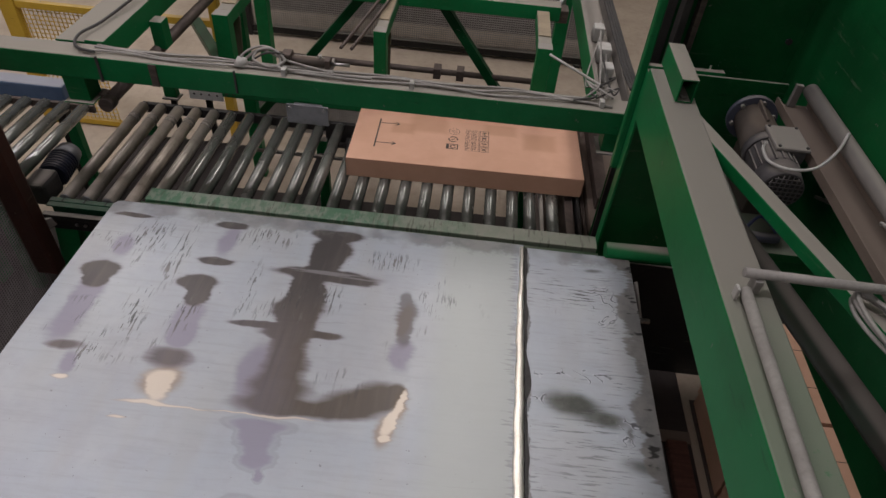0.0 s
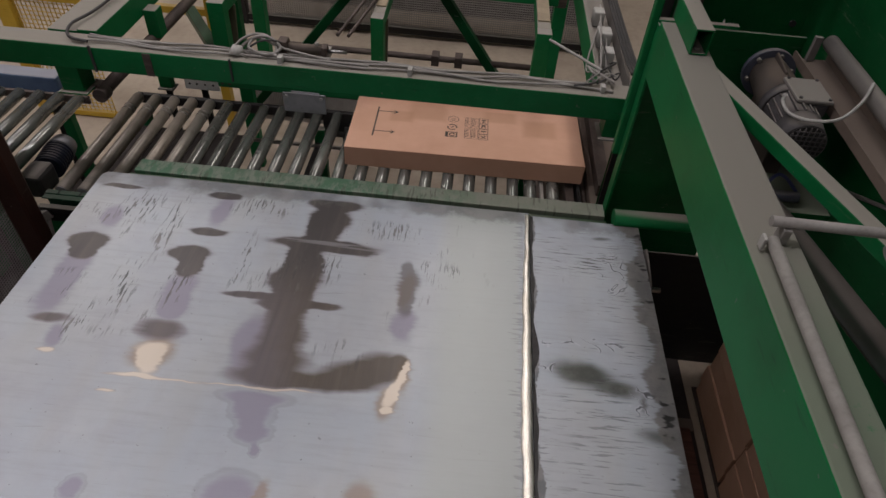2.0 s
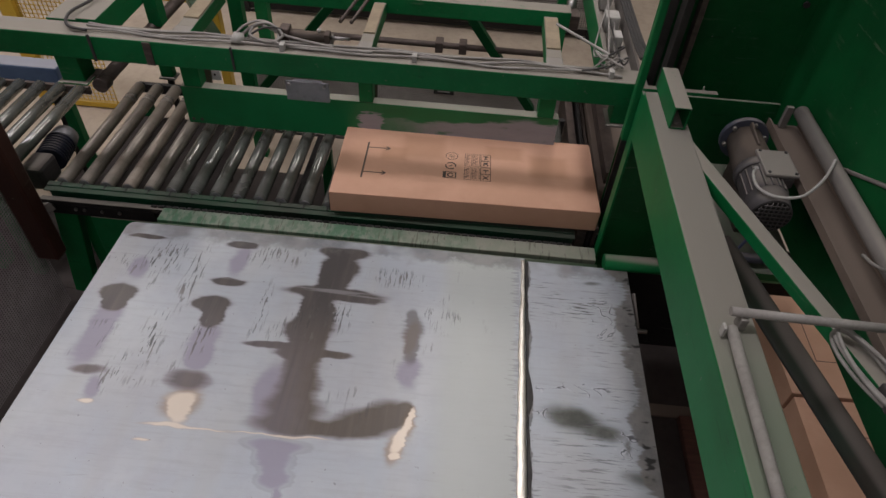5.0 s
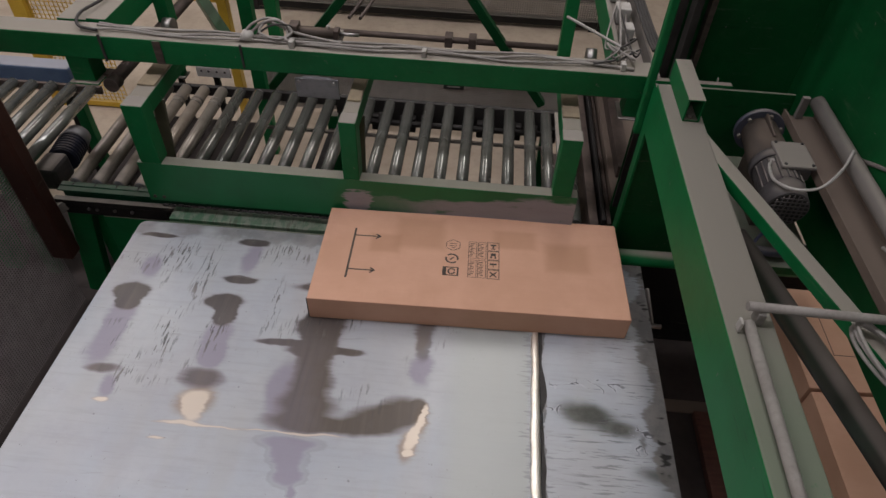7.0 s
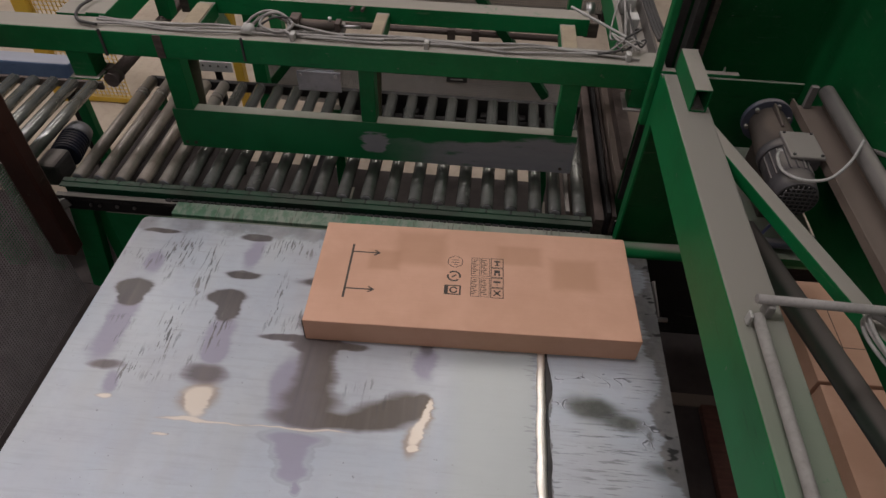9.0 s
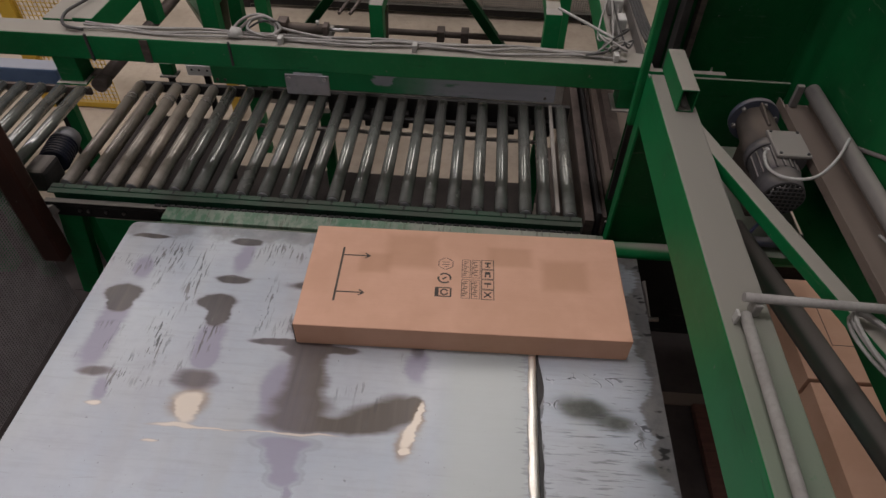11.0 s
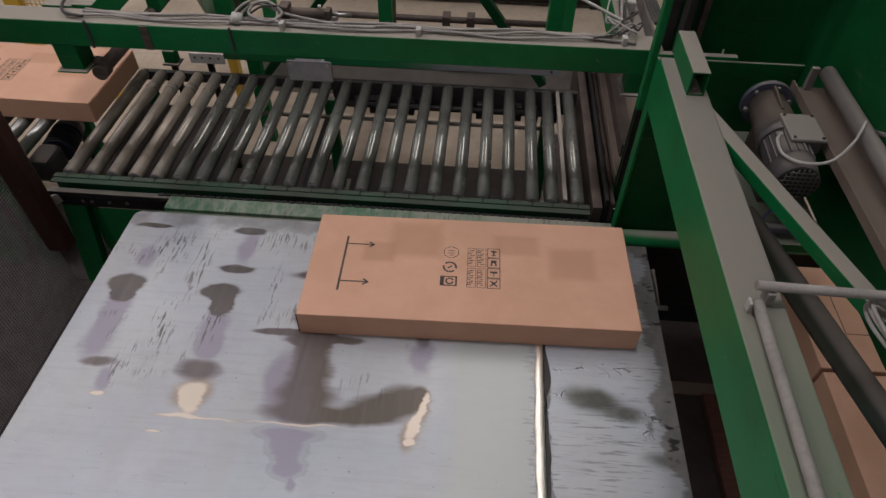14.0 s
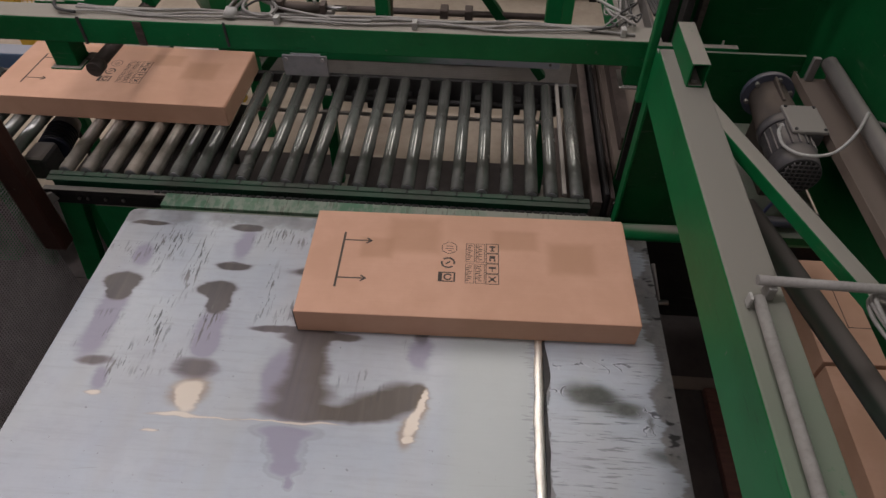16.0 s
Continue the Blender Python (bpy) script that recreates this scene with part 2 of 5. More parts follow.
def table_material(ox, oy):
    """Galvanised sheet rubbed bare: pale film, dark bare patches, heat tints and polished spots with painted
    reflections.
    """
    m = Nodes("worn_sheet_metal")
    x, y, z = m.split(m.coords())
    px, py = m.math("ADD", x, ox), m.math("ADD", y, oy)
    warp = m.split(m.noise_colour(9.0))
    fray = m.split(m.noise_colour(1.0, m.coords((14, 90, 10))))
    wx = m.math("ADD", px, m.math("ADD", m.math("MULTIPLY", m.math("SUBTRACT", warp[0], 0.5), 0.055), m.math("MULTIPLY", m.math("SUBTRACT", fray[0], 0.5), 0.022)))
    wy = m.math("ADD", py, m.math("MULTIPLY", m.math("SUBTRACT", warp[1], 0.5), 0.032))

    def field(spots, soft_lo, soft_hi):
        total = 0.0
        for cx, cy, rx, ry in spots:
            dx = m.math("DIVIDE", m.math("SUBTRACT", wx, cx), rx)
            dy = m.math("DIVIDE", m.math("SUBTRACT", wy, cy), ry)
            d = m.math("SQRT", m.math("ADD", m.math("MULTIPLY", dx, dx), m.math("MULTIPLY", dy, dy)))
            f = m.math("SUBTRACT", 1.0, m.ramp(d, soft_lo, soft_hi))
            total = m.math("MAXIMUM", total, f)
        return total

    def merged(spots):
        """Spots that flow into one another; 0.3 at their rims."""
        total = 0.0
        for cx, cy, rx, ry in spots:
            dx = m.math("DIVIDE", m.math("SUBTRACT", wx, cx), rx * 1.5)
            dy = m.math("DIVIDE", m.math("SUBTRACT", wy, cy), ry * 1.5)
            f = m.math("MAXIMUM", m.math("SUBTRACT", 1.0, m.math("ADD", m.math("MULTIPLY", dx, dx), m.math("MULTIPLY", dy, dy))), 0.0)
            total = m.math("ADD", total, m.math("MULTIPLY", f, f))
        return total

    stain = merged([(0.735, 0.06, 0.066, 0.04), (0.745, 0.012, 0.042, 0.045), (0.785, -0.281, 0.062, 0.017), (1.122, 0.160, 0.062, 0.020),
                    (1.095, 0.050, 0.070, 0.036), (1.115, -0.01, 0.045, 0.05), (1.125, -0.285, 0.068, 0.036), (1.115, 0.36, 0.06, 0.022), (0.72, 0.36, 0.07, 0.012),
                    (1.53, 0.37, 0.10, 0.028), (1.53, 0.29, 0.072, 0.06), (1.53, 0.155, 0.18, 0.026), (1.62, 0.135, 0.08, 0.022), (1.51, 0.22, 0.06, 0.05), (1.48, 0.10, 0.065, 0.045), (1.49, 0.05, 0.06, 0.05), (1.475, -0.03, 0.082, 0.06),
                    (1.36, -0.108, 0.09, 0.014), (1.44, -0.135, 0.07, 0.022), (1.58, -0.125, 0.065, 0.015), (1.485, -0.10, 0.066, 0.06), (1.485, -0.19, 0.064, 0.06), (1.495, -0.27, 0.068, 0.06), (1.50, -0.35, 0.095, 0.05),
                    (1.50, -0.415, 0.12, 0.033), (1.64, -0.41, 0.12, 0.030), (1.74, -0.378, 0.10, 0.044), (1.82, -0.335, 0.075, 0.046), (1.865, -0.315, 0.03, 0.025)])
    low = m.math("SUBTRACT", 1.0, m.ramp(py, -0.30, -0.02))      # smoother, out-worn rims towards the near side
    bare = m.blend(low, m.ramp(stain, 0.14, 0.42), m.ramp(stain, 0.0, 0.72))
    halo = m.ramp(stain, 0.002, 0.30)
    oval = m.math("MULTIPLY", m.ramp(merged([(1.848, 0.0, 0.040, 0.085), (1.835, 0.07, 0.022, 0.04), (1.855, -0.08, 0.026, 0.06)]), 0.03, 0.75), 0.72)
    olive = m.ramp(merged([(2.39, -0.27, 0.09, 0.045), (2.45, -0.30, 0.10, 0.05), (2.53, -0.335, 0.06, 0.032), (2.53, 0.331, 0.045, 0.011), (2.61, -0.47, 0.06, 0.03), (2.585, -0.375, 0.012, 0.028)]), 0.0, 1.35)
    violet = merged([(0.745, -0.06, 0.05, 0.09), (0.745, -0.17, 0.055, 0.10), (0.83, -0.345, 0.030, 0.045), (1.12, -0.12, 0.050, 0.08), (1.135, -0.195, 0.045, 0.05), (1.135, -0.20, 0.03, 0.03), (1.48, -0.485, 0.090, 0.025), (1.48, -0.53, 0.052, 0.04), (1.50, -0.59, 0.050, 0.032), (1.525, -0.64, 0.014, 0.02), (1.50, -0.77, 0.075, 0.06), (1.11, -0.79, 0.03, 0.03),
                     (1.13, 0.27, 0.040, 0.08), (1.86, -0.17, 0.036, 0.07), (0.76, 0.19, 0.035, 0.06), (1.40, -0.30, 0.05, 0.12)])
    tint = m.ramp(violet, 0.0, 0.7)
    rim = m.math("MULTIPLY", m.ramp(violet, 0.03, 0.12), m.math("SUBTRACT", 1.0, m.ramp(violet, 0.14, 0.34)))
    rim = m.math("MULTIPLY", rim, m.math("SUBTRACT", 1.0, m.ramp(py, -0.48, -0.42)))
    # polished spots, with the reflections on them painted as bright colour
    glint = m.ramp(merged([(1.128, -0.352, 0.062, 0.028), (1.135, -0.385, 0.045, 0.03), (1.147, -0.42, 0.036, 0.036), (1.12, -0.456, 0.10, 0.008), (1.25, -0.457, 0.09, 0.003), (1.40, -0.452, 0.10, 0.003), (1.54, -0.449, 0.12, 0.005),
                          (1.06, -0.508, 0.034, 0.005), (1.893, -0.328, 0.015, 0.030), (1.880, -0.368, 0.018, 0.035), (1.862, -0.41, 0.018, 0.035), (1.845, -0.445, 0.026, 0.04), (1.848, -0.482, 0.026, 0.010), (0.826, -0.396, 0.030, 0.009)]), 0.03, 1.0)
    big, mid = m.noise(2.2, 5, 0.6), m.noise(11, 5, 0.7)
    film = m.mix(m.ramp(big, 0.3, 0.7), (0.395, 0.435, 0.48), (0.455, 0.48, 0.495))
    film = m.mix(m.math("MULTIPLY", m.ramp(mid, 0.42, 0.72), 0.32), film, (0.35, 0.35, 0.40))
    # faint streaks along y: column reflections put into the film colour
    mirror_smear = m.noise(1.0, 3, 0.5, m.coords((7, 1.6, 1)))
    film = m.mix(m.math("MULTIPLY", m.ramp(mirror_smear, 0.45, 0.7), 0.30), film, (0.40, 0.39, 0.36))
    cloud = m.noise(3.1, 3, 0.5, m.coords((1, 0.6, 1)))
    film = m.mix(m.math("MULTIPLY", m.ramp(cloud, 0.42, 0.70), 0.20), film, (0.29, 0.29, 0.325))
    specks = m.math("MULTIPLY", m.ramp(m.noise(70.0, 2, 0.5), 0.735, 0.76), 0.6)
    film = m.mix(specks, film, (0.16, 0.15, 0.15))
    brushed = m.noise(1.0, 4, 0.65, m.coords((5, 55, 1)))
    film = m.mix(m.math("MULTIPLY", m.ramp(brushed, 0.45, 0.75), 0.28), film, (0.30, 0.30, 0.32))
    hair = m.ramp(m.noise(1.0, 2, 0.5, m.coords((3.5, 60, 1)), 0.6), 0.70, 0.73)
    film = m.mix(m.math("MULTIPLY", hair, 0.35), film, (0.24, 0.235, 0.24))
    # the stretch beside the fold: lamp glare put in as a warmer film colour
    glare = m.math("MULTIPLY", m.ramp(px, 1.90, 2.02), m.math("SUBTRACT", 1.0, m.ramp(px, 2.21, 2.24)))
    film = m.mix(m.math("MULTIPLY", glare, 0.75), film, (0.385, 0.41, 0.385))
    # short rubbed dashes along y, and cross scratches towards the far edge of the fold strip
    dash = m.noise(1.0, 3, 0.65, m.coords((95, 12, 1)))
    zone = field([(0.84, 0.26, 0.09, 0.13), (0.98, 0.17, 0.05, 0.20), (0.94, -0.13, 0.06, 0.16), (0.87, -0.28, 0.04, 0.10), (1.28, 0.05, 0.035, 0.16),
                  (1.27, 0.31, 0.14, 0.07), (1.57, 0.04, 0.06, 0.09), (1.76, 0.26, 0.13, 0.06), (1.10, -0.10, 0.05, 0.12)], 0.4, 1.1)
    zone = m.math("MAXIMUM", zone, m.math("MULTIPLY", m.ramp(m.noise(4.5, 2), 0.60, 0.70), m.math("MULTIPLY", m.ramp(py, -0.5, -0.2), 0.7)))
    dash = m.math("MULTIPLY", m.ramp(dash, 0.54, 0.595), zone)
    cross = m.noise(1.0, 3, 0.6, m.coords((9, 120, 1)))
    lane = m.math("MULTIPLY", m.math("MULTIPLY", m.ramp(px, 2.20, 2.30), m.ramp(m.noise(4.0, 2), 0.42, 0.6)), m.blend(m.ramp(py, -0.5, -0.2), 0.55, 1.0))
    cross = m.math("MULTIPLY", m.ramp(cross, 0.555, 0.61), lane)
    blot = m.split(m.noise_colour(6.0))
    edge = m.math("ADD", px, m.math("MULTIPLY", m.math("SUBTRACT", blot[0], 0.5), 0.26))
    edge = m.ramp(m.math("ADD", edge, m.math("MULTIPLY", m.math("SUBTRACT", fray[0], 0.5), 0.07)), 2.622, 2.648)
    # brown tips along the fold, and a dark ragged strip beside it
    tips = m.ramp(m.math("ADD", px, m.math("MULTIPLY", m.math("SUBTRACT", fray[0], 0.5), 0.16)), 2.222, 2.236)
    tips = m.math("MULTIPLY", tips, m.math("SUBTRACT", 1.0, m.ramp(px, 2.236, 2.242)))
    ragged = m.math("ADD", px, m.math("MULTIPLY", m.math("SUBTRACT", blot[1], 0.5), 0.06))
    ragged = m.math("SUBTRACT", 1.0, m.ramp(m.math("ADD", ragged, m.math("MULTIPLY", m.math("SUBTRACT", fray[1], 0.5), 0.02)), 2.276, 2.281))
    ragged = m.math("MULTIPLY", ragged, m.ramp(px, 2.264, 2.27))
    gap = m.math("MAXIMUM", m.math("MULTIPLY", tips, 0.4), ragged)
    far = m.ramp(m.math("ADD", py, m.math("MULTIPLY", m.math("SUBTRACT", mid, 0.5), 0.16)), 0.350, 0.395)
    worn = m.math("MAXIMUM", m.math("MAXIMUM", dash, cross), m.math("MAXIMUM", m.math("MULTIPLY", gap, 0.9), m.math("MULTIPLY", far, m.math("MULTIPLY", m.ramp(m.noise(3.5, 3), 0.36, 0.54), 0.70))))
    col = m.mix(m.math("MULTIPLY", tint, 0.78), film, (0.262, 0.240, 0.310))
    col = m.mix(m.math("MULTIPLY", rim, 0.22), col, (0.19, 0.17, 0.20))
    col = m.mix(m.math("MULTIPLY", halo, 0.50), col, (0.25, 0.225, 0.25))
    tan = m.ramp(merged([(1.82, -0.75, 0.045, 0.06), (1.575, -0.76, 0.018, 0.045), (1.84, -0.46, 0.034, 0.05), (1.88, -0.36, 0.026, 0.06), (1.135, -0.37, 0.065, 0.06), (1.845, -0.02, 0.03, 0.08)]), 0.0, 0.7)
    col = m.mix(m.math("MULTIPLY", tan, 0.75), col, (0.30, 0.225, 0.165))
    col = m.mix(oval, col, (0.10, 0.088, 0.088))
    brown = m.mix(m.ramp(m.math("ADD", px, m.math("MULTIPLY", m.math("SUBTRACT", big, 0.5), 0.5)), 1.45, 1.60), (0.118, 0.098, 0.103), (0.078, 0.057, 0.036))
    brown = m.mix(m.ramp(py, -0.25, 0.10), brown, (0.040, 0.032, 0.028))
    brown = m.mix(m.math("MULTIPLY", m.ramp(mirror_smear, 0.4, 0.65), 0.3), brown, (0.145, 0.115, 0.095))
    grain = m.noise(1.0, 3, 0.6, m.coords((34, 1.5, 1)))
    brown = m.mix(m.math("MULTIPLY", m.ramp(grain, 0.48, 0.70), 0.25), brown, (0.165, 0.130, 0.103))
    brown = m.mix(m.math("MULTIPLY", m.ramp(grain, 0.50, 0.30), 0.35), brown, (0.042, 0.034, 0.028))
    # pale scraped bands across the dark patch
    band = m.math("ABSOLUTE", m.math("SUBTRACT", m.math("ADD", py, m.math("MULTIPLY", m.math("SUBTRACT", px, 1.53), 0.05)), 0.163))
    band = m.math("MULTIPLY", m.math("SUBTRACT", 1.0, m.ramp(band, 0.006, 0.014)), m.ramp(brushed, 0.40, 0.55))
    brown = m.mix(m.math("MULTIPLY", band, 0.8), brown, (0.21, 0.20, 0.205))
    col = m.mix(m.math("MULTIPLY", bare, 0.90), col, brown)
    col = m.mix(m.math("MULTIPLY", olive, 0.95), col, m.mix(m.ramp(mid, 0.35, 0.65), (0.045, 0.05, 0.038), (0.10, 0.105, 0.09)))
    col = m.mix(m.math("MULTIPLY", worn, 0.85), col, m.mix(m.ramp(mid, 0.4, 0.6), (0.055, 0.055, 0.055), (0.16, 0.15, 0.14)))
    # hair-thin curls of scraped film beside the olive patch
    curl = m.math("ABSOLUTE", m.math("SUBTRACT", m.noise(10.0, 2, 0.5, m.coords((1, 1.5, 1)), 0.8), 0.52))
    zone = field([(2.31, -0.23, 0.035, 0.07), (2.585, -0.36, 0.05, 0.06), (2.56, 0.15, 0.06, 0.12), (2.45, -0.17, 0.12, 0.03)], 0.6, 1.1)
    col = m.mix(m.math("MULTIPLY", m.math("SUBTRACT", 1.0, m.ramp(curl, 0.006, 0.018)), m.math("MULTIPLY", zone, 0.85)), col, (0.055, 0.055, 0.06))
    col = m.mix(m.math("MULTIPLY", m.math("MULTIPLY", m.ramp(curl, 0.016, 0.022), m.math("SUBTRACT", 1.0, m.ramp(curl, 0.026, 0.04))), m.math("MULTIPLY", zone, 0.6)), col, (0.55, 0.56, 0.60))
    notch = m.math("MULTIPLY", m.ramp(m.noise(1.0, 3, 0.6, m.coords((6, 13, 1))), 0.56, 0.60), m.ramp(m.math("ADD", px, m.math("MULTIPLY", m.math("SUBTRACT", fray[1], 0.5), 0.06)), 2.630, 2.642))
    col = m.mix(m.math("MULTIPLY", edge, 0.8), col, m.mix(m.ramp(mid, 0.4, 0.62), (0.20, 0.185, 0.165), (0.13, 0.12, 0.11)))
    col = m.mix(m.math("MULTIPLY", notch, 0.95), col, (0.022, 0.021, 0.02))
    shine = m.mix(m.ramp(m.math("ADD", glint, m.math("MULTIPLY", m.math("SUBTRACT", mid, 0.5), 0.5)), 0.10, 1.0), (0.38, 0.29, 0.21), (0.66, 0.585, 0.49))
    col = m.mix(m.math("MULTIPLY", m.ramp(glint, 0.0, 0.95), 0.90), col, shine)
    fine = m.noise(1.0, 3, 0.6, m.coords((6, 160, 1)))
    rough = m.blend(m.math("MAXIMUM", bare, glint), m.blend(m.ramp(mid, 0.2, 0.8), 0.34, 0.39), 0.34)
    m.bump(m.math("ADD", m.math("MULTIPLY", fine, 0.5), m.noise(1.3, 1, 0.3)), 0.10, 0.003)
    return m.done(col, rough, m.blend(glint, m.blend(bare, 0.12, 0.10), 0.35))


# ---------------------------------------------------------------- mesh helpers
base_of = {}


def thing(name, x, y, z, label, category, group="", kind=""):
    ob = new(name)
    ob.location = (x, y, z)
    base_of[ob] = Vector((x, y, z))
    return tagged(ob, label, category, group, kind)


def mesh_object(name, bm, material):
    bmesh.ops.recalc_face_normals(bm, faces=bm.faces[:])
    data = bpy.data.meshes.new(name)
    bm.to_mesh(data)
    bm.free()
    data.materials.append(material)
    return new(name, data)


def part(name, bm, material, parent, label=""):
    """One mesh under a thing or a part; bm is in world coordinates of the thing at rest."""
    base = base_of[parent]
    bm.transform(Matrix.Translation(-base))
    ob = mesh_object(name, bm, material)
    ob.parent = parent
    base_of[ob] = base
    if label:
        ob["label"] = label
    return ob


def solo(name, bm, material, label, category, group="", kind=""):
    """A thing of one mesh, with its origin in the middle of its base."""
    lo = Vector([min(v.co[i] for v in bm.verts) for i in range(3)])
    hi = Vector([max(v.co[i] for v in bm.verts) for i in range(3)])
    base = Vector(((lo.x + hi.x) / 2, (lo.y + hi.y) / 2, lo.z))
    bm.transform(Matrix.Translation(-base))
    ob = mesh_object(name, bm, material)
    ob.location = base
    base_of[ob] = base
    return tagged(ob, label, category, group, kind)


def bevel(bm, geom, width, segments=2):
    if width > 0:
        bmesh.ops.bevel(bm, geom=geom, offset=width, segments=segments, affect="EDGES", profile=0.5)


def block(x0, x1, y0, y1, z0, z1, r=0.004, bm=None, m=None):
    """A bevelled box; z is over the roller tops."""
    own = bmesh.new()
    bmesh.ops.create_cube(own, size=1.0)
    own.transform(Matrix.Translation(((x0 + x1) / 2, (y0 + y1) / 2, (z0 + z1) / 2 + LEVEL)) @ Matrix.Diagonal((x1 - x0, y1 - y0, z1 - z0, 1)))
    bevel(own, own.edges[:], r)
    if m is not None:
        own.transform(m)
    return join(bm, own)


def join(bm, own):
    if bm is None:
        return own
    data = bpy.data.meshes.new("tmp")
    own.to_mesh(data)
    own.free()
    bm.from_mesh(data)
    bpy.data.meshes.remove(data)
    return bm


def beam(a, b, w, h, r=0.004, bm=None, roll=0.0):
    """A square bar from a to b (z over the roller tops), w wide and h high."""
    a, b = Vector(a) + Vector((0, 0, LEVEL)), Vector(b) + Vector((0, 0, LEVEL))
    own = bmesh.new()
    bmesh.ops.create_cube(own, size=1.0)
    d = b - a
    own.transform(Matrix.Diagonal((d.length, w, h, 1)))
    bevel(own, own.edges[:], r)
    side = Vector((0, 0, 1)).cross(d)
    side = side.normalized() if side.length > 1e-6 else Vector((0, 1, 0))
    rot = Matrix((d.normalized(), side, d.normalized().cross(side))).transposed().to_4x4()
    own.transform(Matrix.Translation((a + b) / 2) @ rot @ pose(0, 0, 0, roll))
    return join(bm, own)


def rod(a, b, r, sides=16, bm=None, r2=None):
    a, b = Vector(a) + Vector((0, 0, LEVEL)), Vector(b) + Vector((0, 0, LEVEL))
    own = bmesh.new()
    bmesh.ops.create_cone(own, cap_ends=True, segments=sides, radius1=r, radius2=r if r2 is None else r2, depth=(b - a).length)
    for f in own.faces:
        f.smooth = len(f.verts) == 4
    own.transform(Matrix.Translation((a + b) / 2) @ (b - a).to_track_quat("Z", "Y").to_matrix().to_4x4())
    return join(bm, own)


def hose(points, r, sides=8, bm=None, steps=8):
    """A smooth round cable through the points (z over the roller tops)."""
    pts = [Vector(p) + Vector((0, 0, LEVEL)) for p in points]
    line = []
    for i in range(len(pts) - 1):
        p0, p1, p2, p3 = pts[max(i - 1, 0)], pts[i], pts[i + 1], pts[min(i + 2, len(pts) - 1)]
        for k in range(steps):
            t = k / steps
            line.append(0.5 * ((2 * p1) + (p2 - p0) * t + (2 * p0 - 5 * p1 + 4 * p2 - p3) * t * t + (3 * p1 - p0 - 3 * p2 + p3) * t ** 3))
    line.append(pts[-1])
    own = bmesh.new()
    rings, nrm = [], Vector((0.31, 0.2, 1)).normalized()
    for i, p in enumerate(line):
        d = (line[min(i + 1, len(line) - 1)] - line[max(i - 1, 0)]).normalized()
        u = (nrm - d * nrm.dot(d)).normalized()
        v = d.cross(u)
        nrm = u
        rings.append([own.verts.new(p + r * (math.cos(6.2832 * k / sides) * u + math.sin(6.2832 * k / sides) * v)) for k in range(sides)])
    for a, b in zip(rings, rings[1:]):
        for k in range(sides):
            own.faces.new((a[k], a[(k + 1) % sides], b[(k + 1) % sides], b[k])).smooth = True
    own.faces.new(rings[0][::-1])
    own.faces.new(rings[-1])
    return join(bm, own)


def channel(a, b, w, h, t, open_to=1, bm=None):
    """A U-shaped profile along y or x: web below, two flanges up (open_to=1) or down (-1)."""
    (x0, y0, z0), (x1, y1, z1) = a, b
    k, q = w / 2, open_to
    prof = ((-k, 0), (k, 0), (k, q * h), (k - t, q * h), (k - t, q * t), (t - k, q * t), (t - k, q * h), (-k, q * h))
    own = bmesh.new()
    along_x = abs(x1 - x0) > abs(y1 - y0)
    ends = [[own.verts.new((px, py + u, z0 + v + LEVEL) if along_x else (px + u, py, z0 + v + LEVEL)) for u, v in prof] for px, py in ((x0, y0), (x1, y1))]
    for i in range(8):
        own.faces.new((ends[0][i], ends[0][(i + 1) % 8], ends[1][(i + 1) % 8], ends[1][i]))
    own.faces.new(ends[0][::-1])
    own.faces.new(ends[1])
    return join(bm, own)


# ---------------------------------------------------------------- hall
def hall():
    bm = bmesh.new()
    bmesh.ops.create_grid(bm, x_segments=1, y_segments=1, size=9)
    bm.transform(Matrix.Translation((1, 1, 0)))
    ob = mesh_object("floor", bm, CONCRETE)
    tagged(ob, "dusty beige concrete hall floor", "floor", kind="structure")
    for name, x0, x1, y0, y1 in (("wall_north", -8, 10, 9.8, 10), ("wall_south", -8, 10, -8, -7.8), ("wall_west", -8, -7.8, -7.8, 9.8), ("wall_east", 9.8, 10, -7.8, 9.8)):
        solo(name, block(x0, x1, y0, y1, -LEVEL, 6 - LEVEL, 0), WALLPAINT, "plain dull grey hall wall", "wall", kind="structure")
    solo("ceiling", block(-8, 10, -8, 10, 6 - LEVEL, 6.2 - LEVEL, 0), ROOF, "grey sheet metal hall roof", "ceiling", kind="structure")


hall()


# ---------------------------------------------------------------- roller conveyor
def roller_x(i):
    """The rollers stand a little closer on the infeed half."""
    return (2.327, 2.435)[i - 21] if i > 20 else 0.20 + 0.0986 * i if i < 11 else 1.186 + 0.1056 * (i - 10)


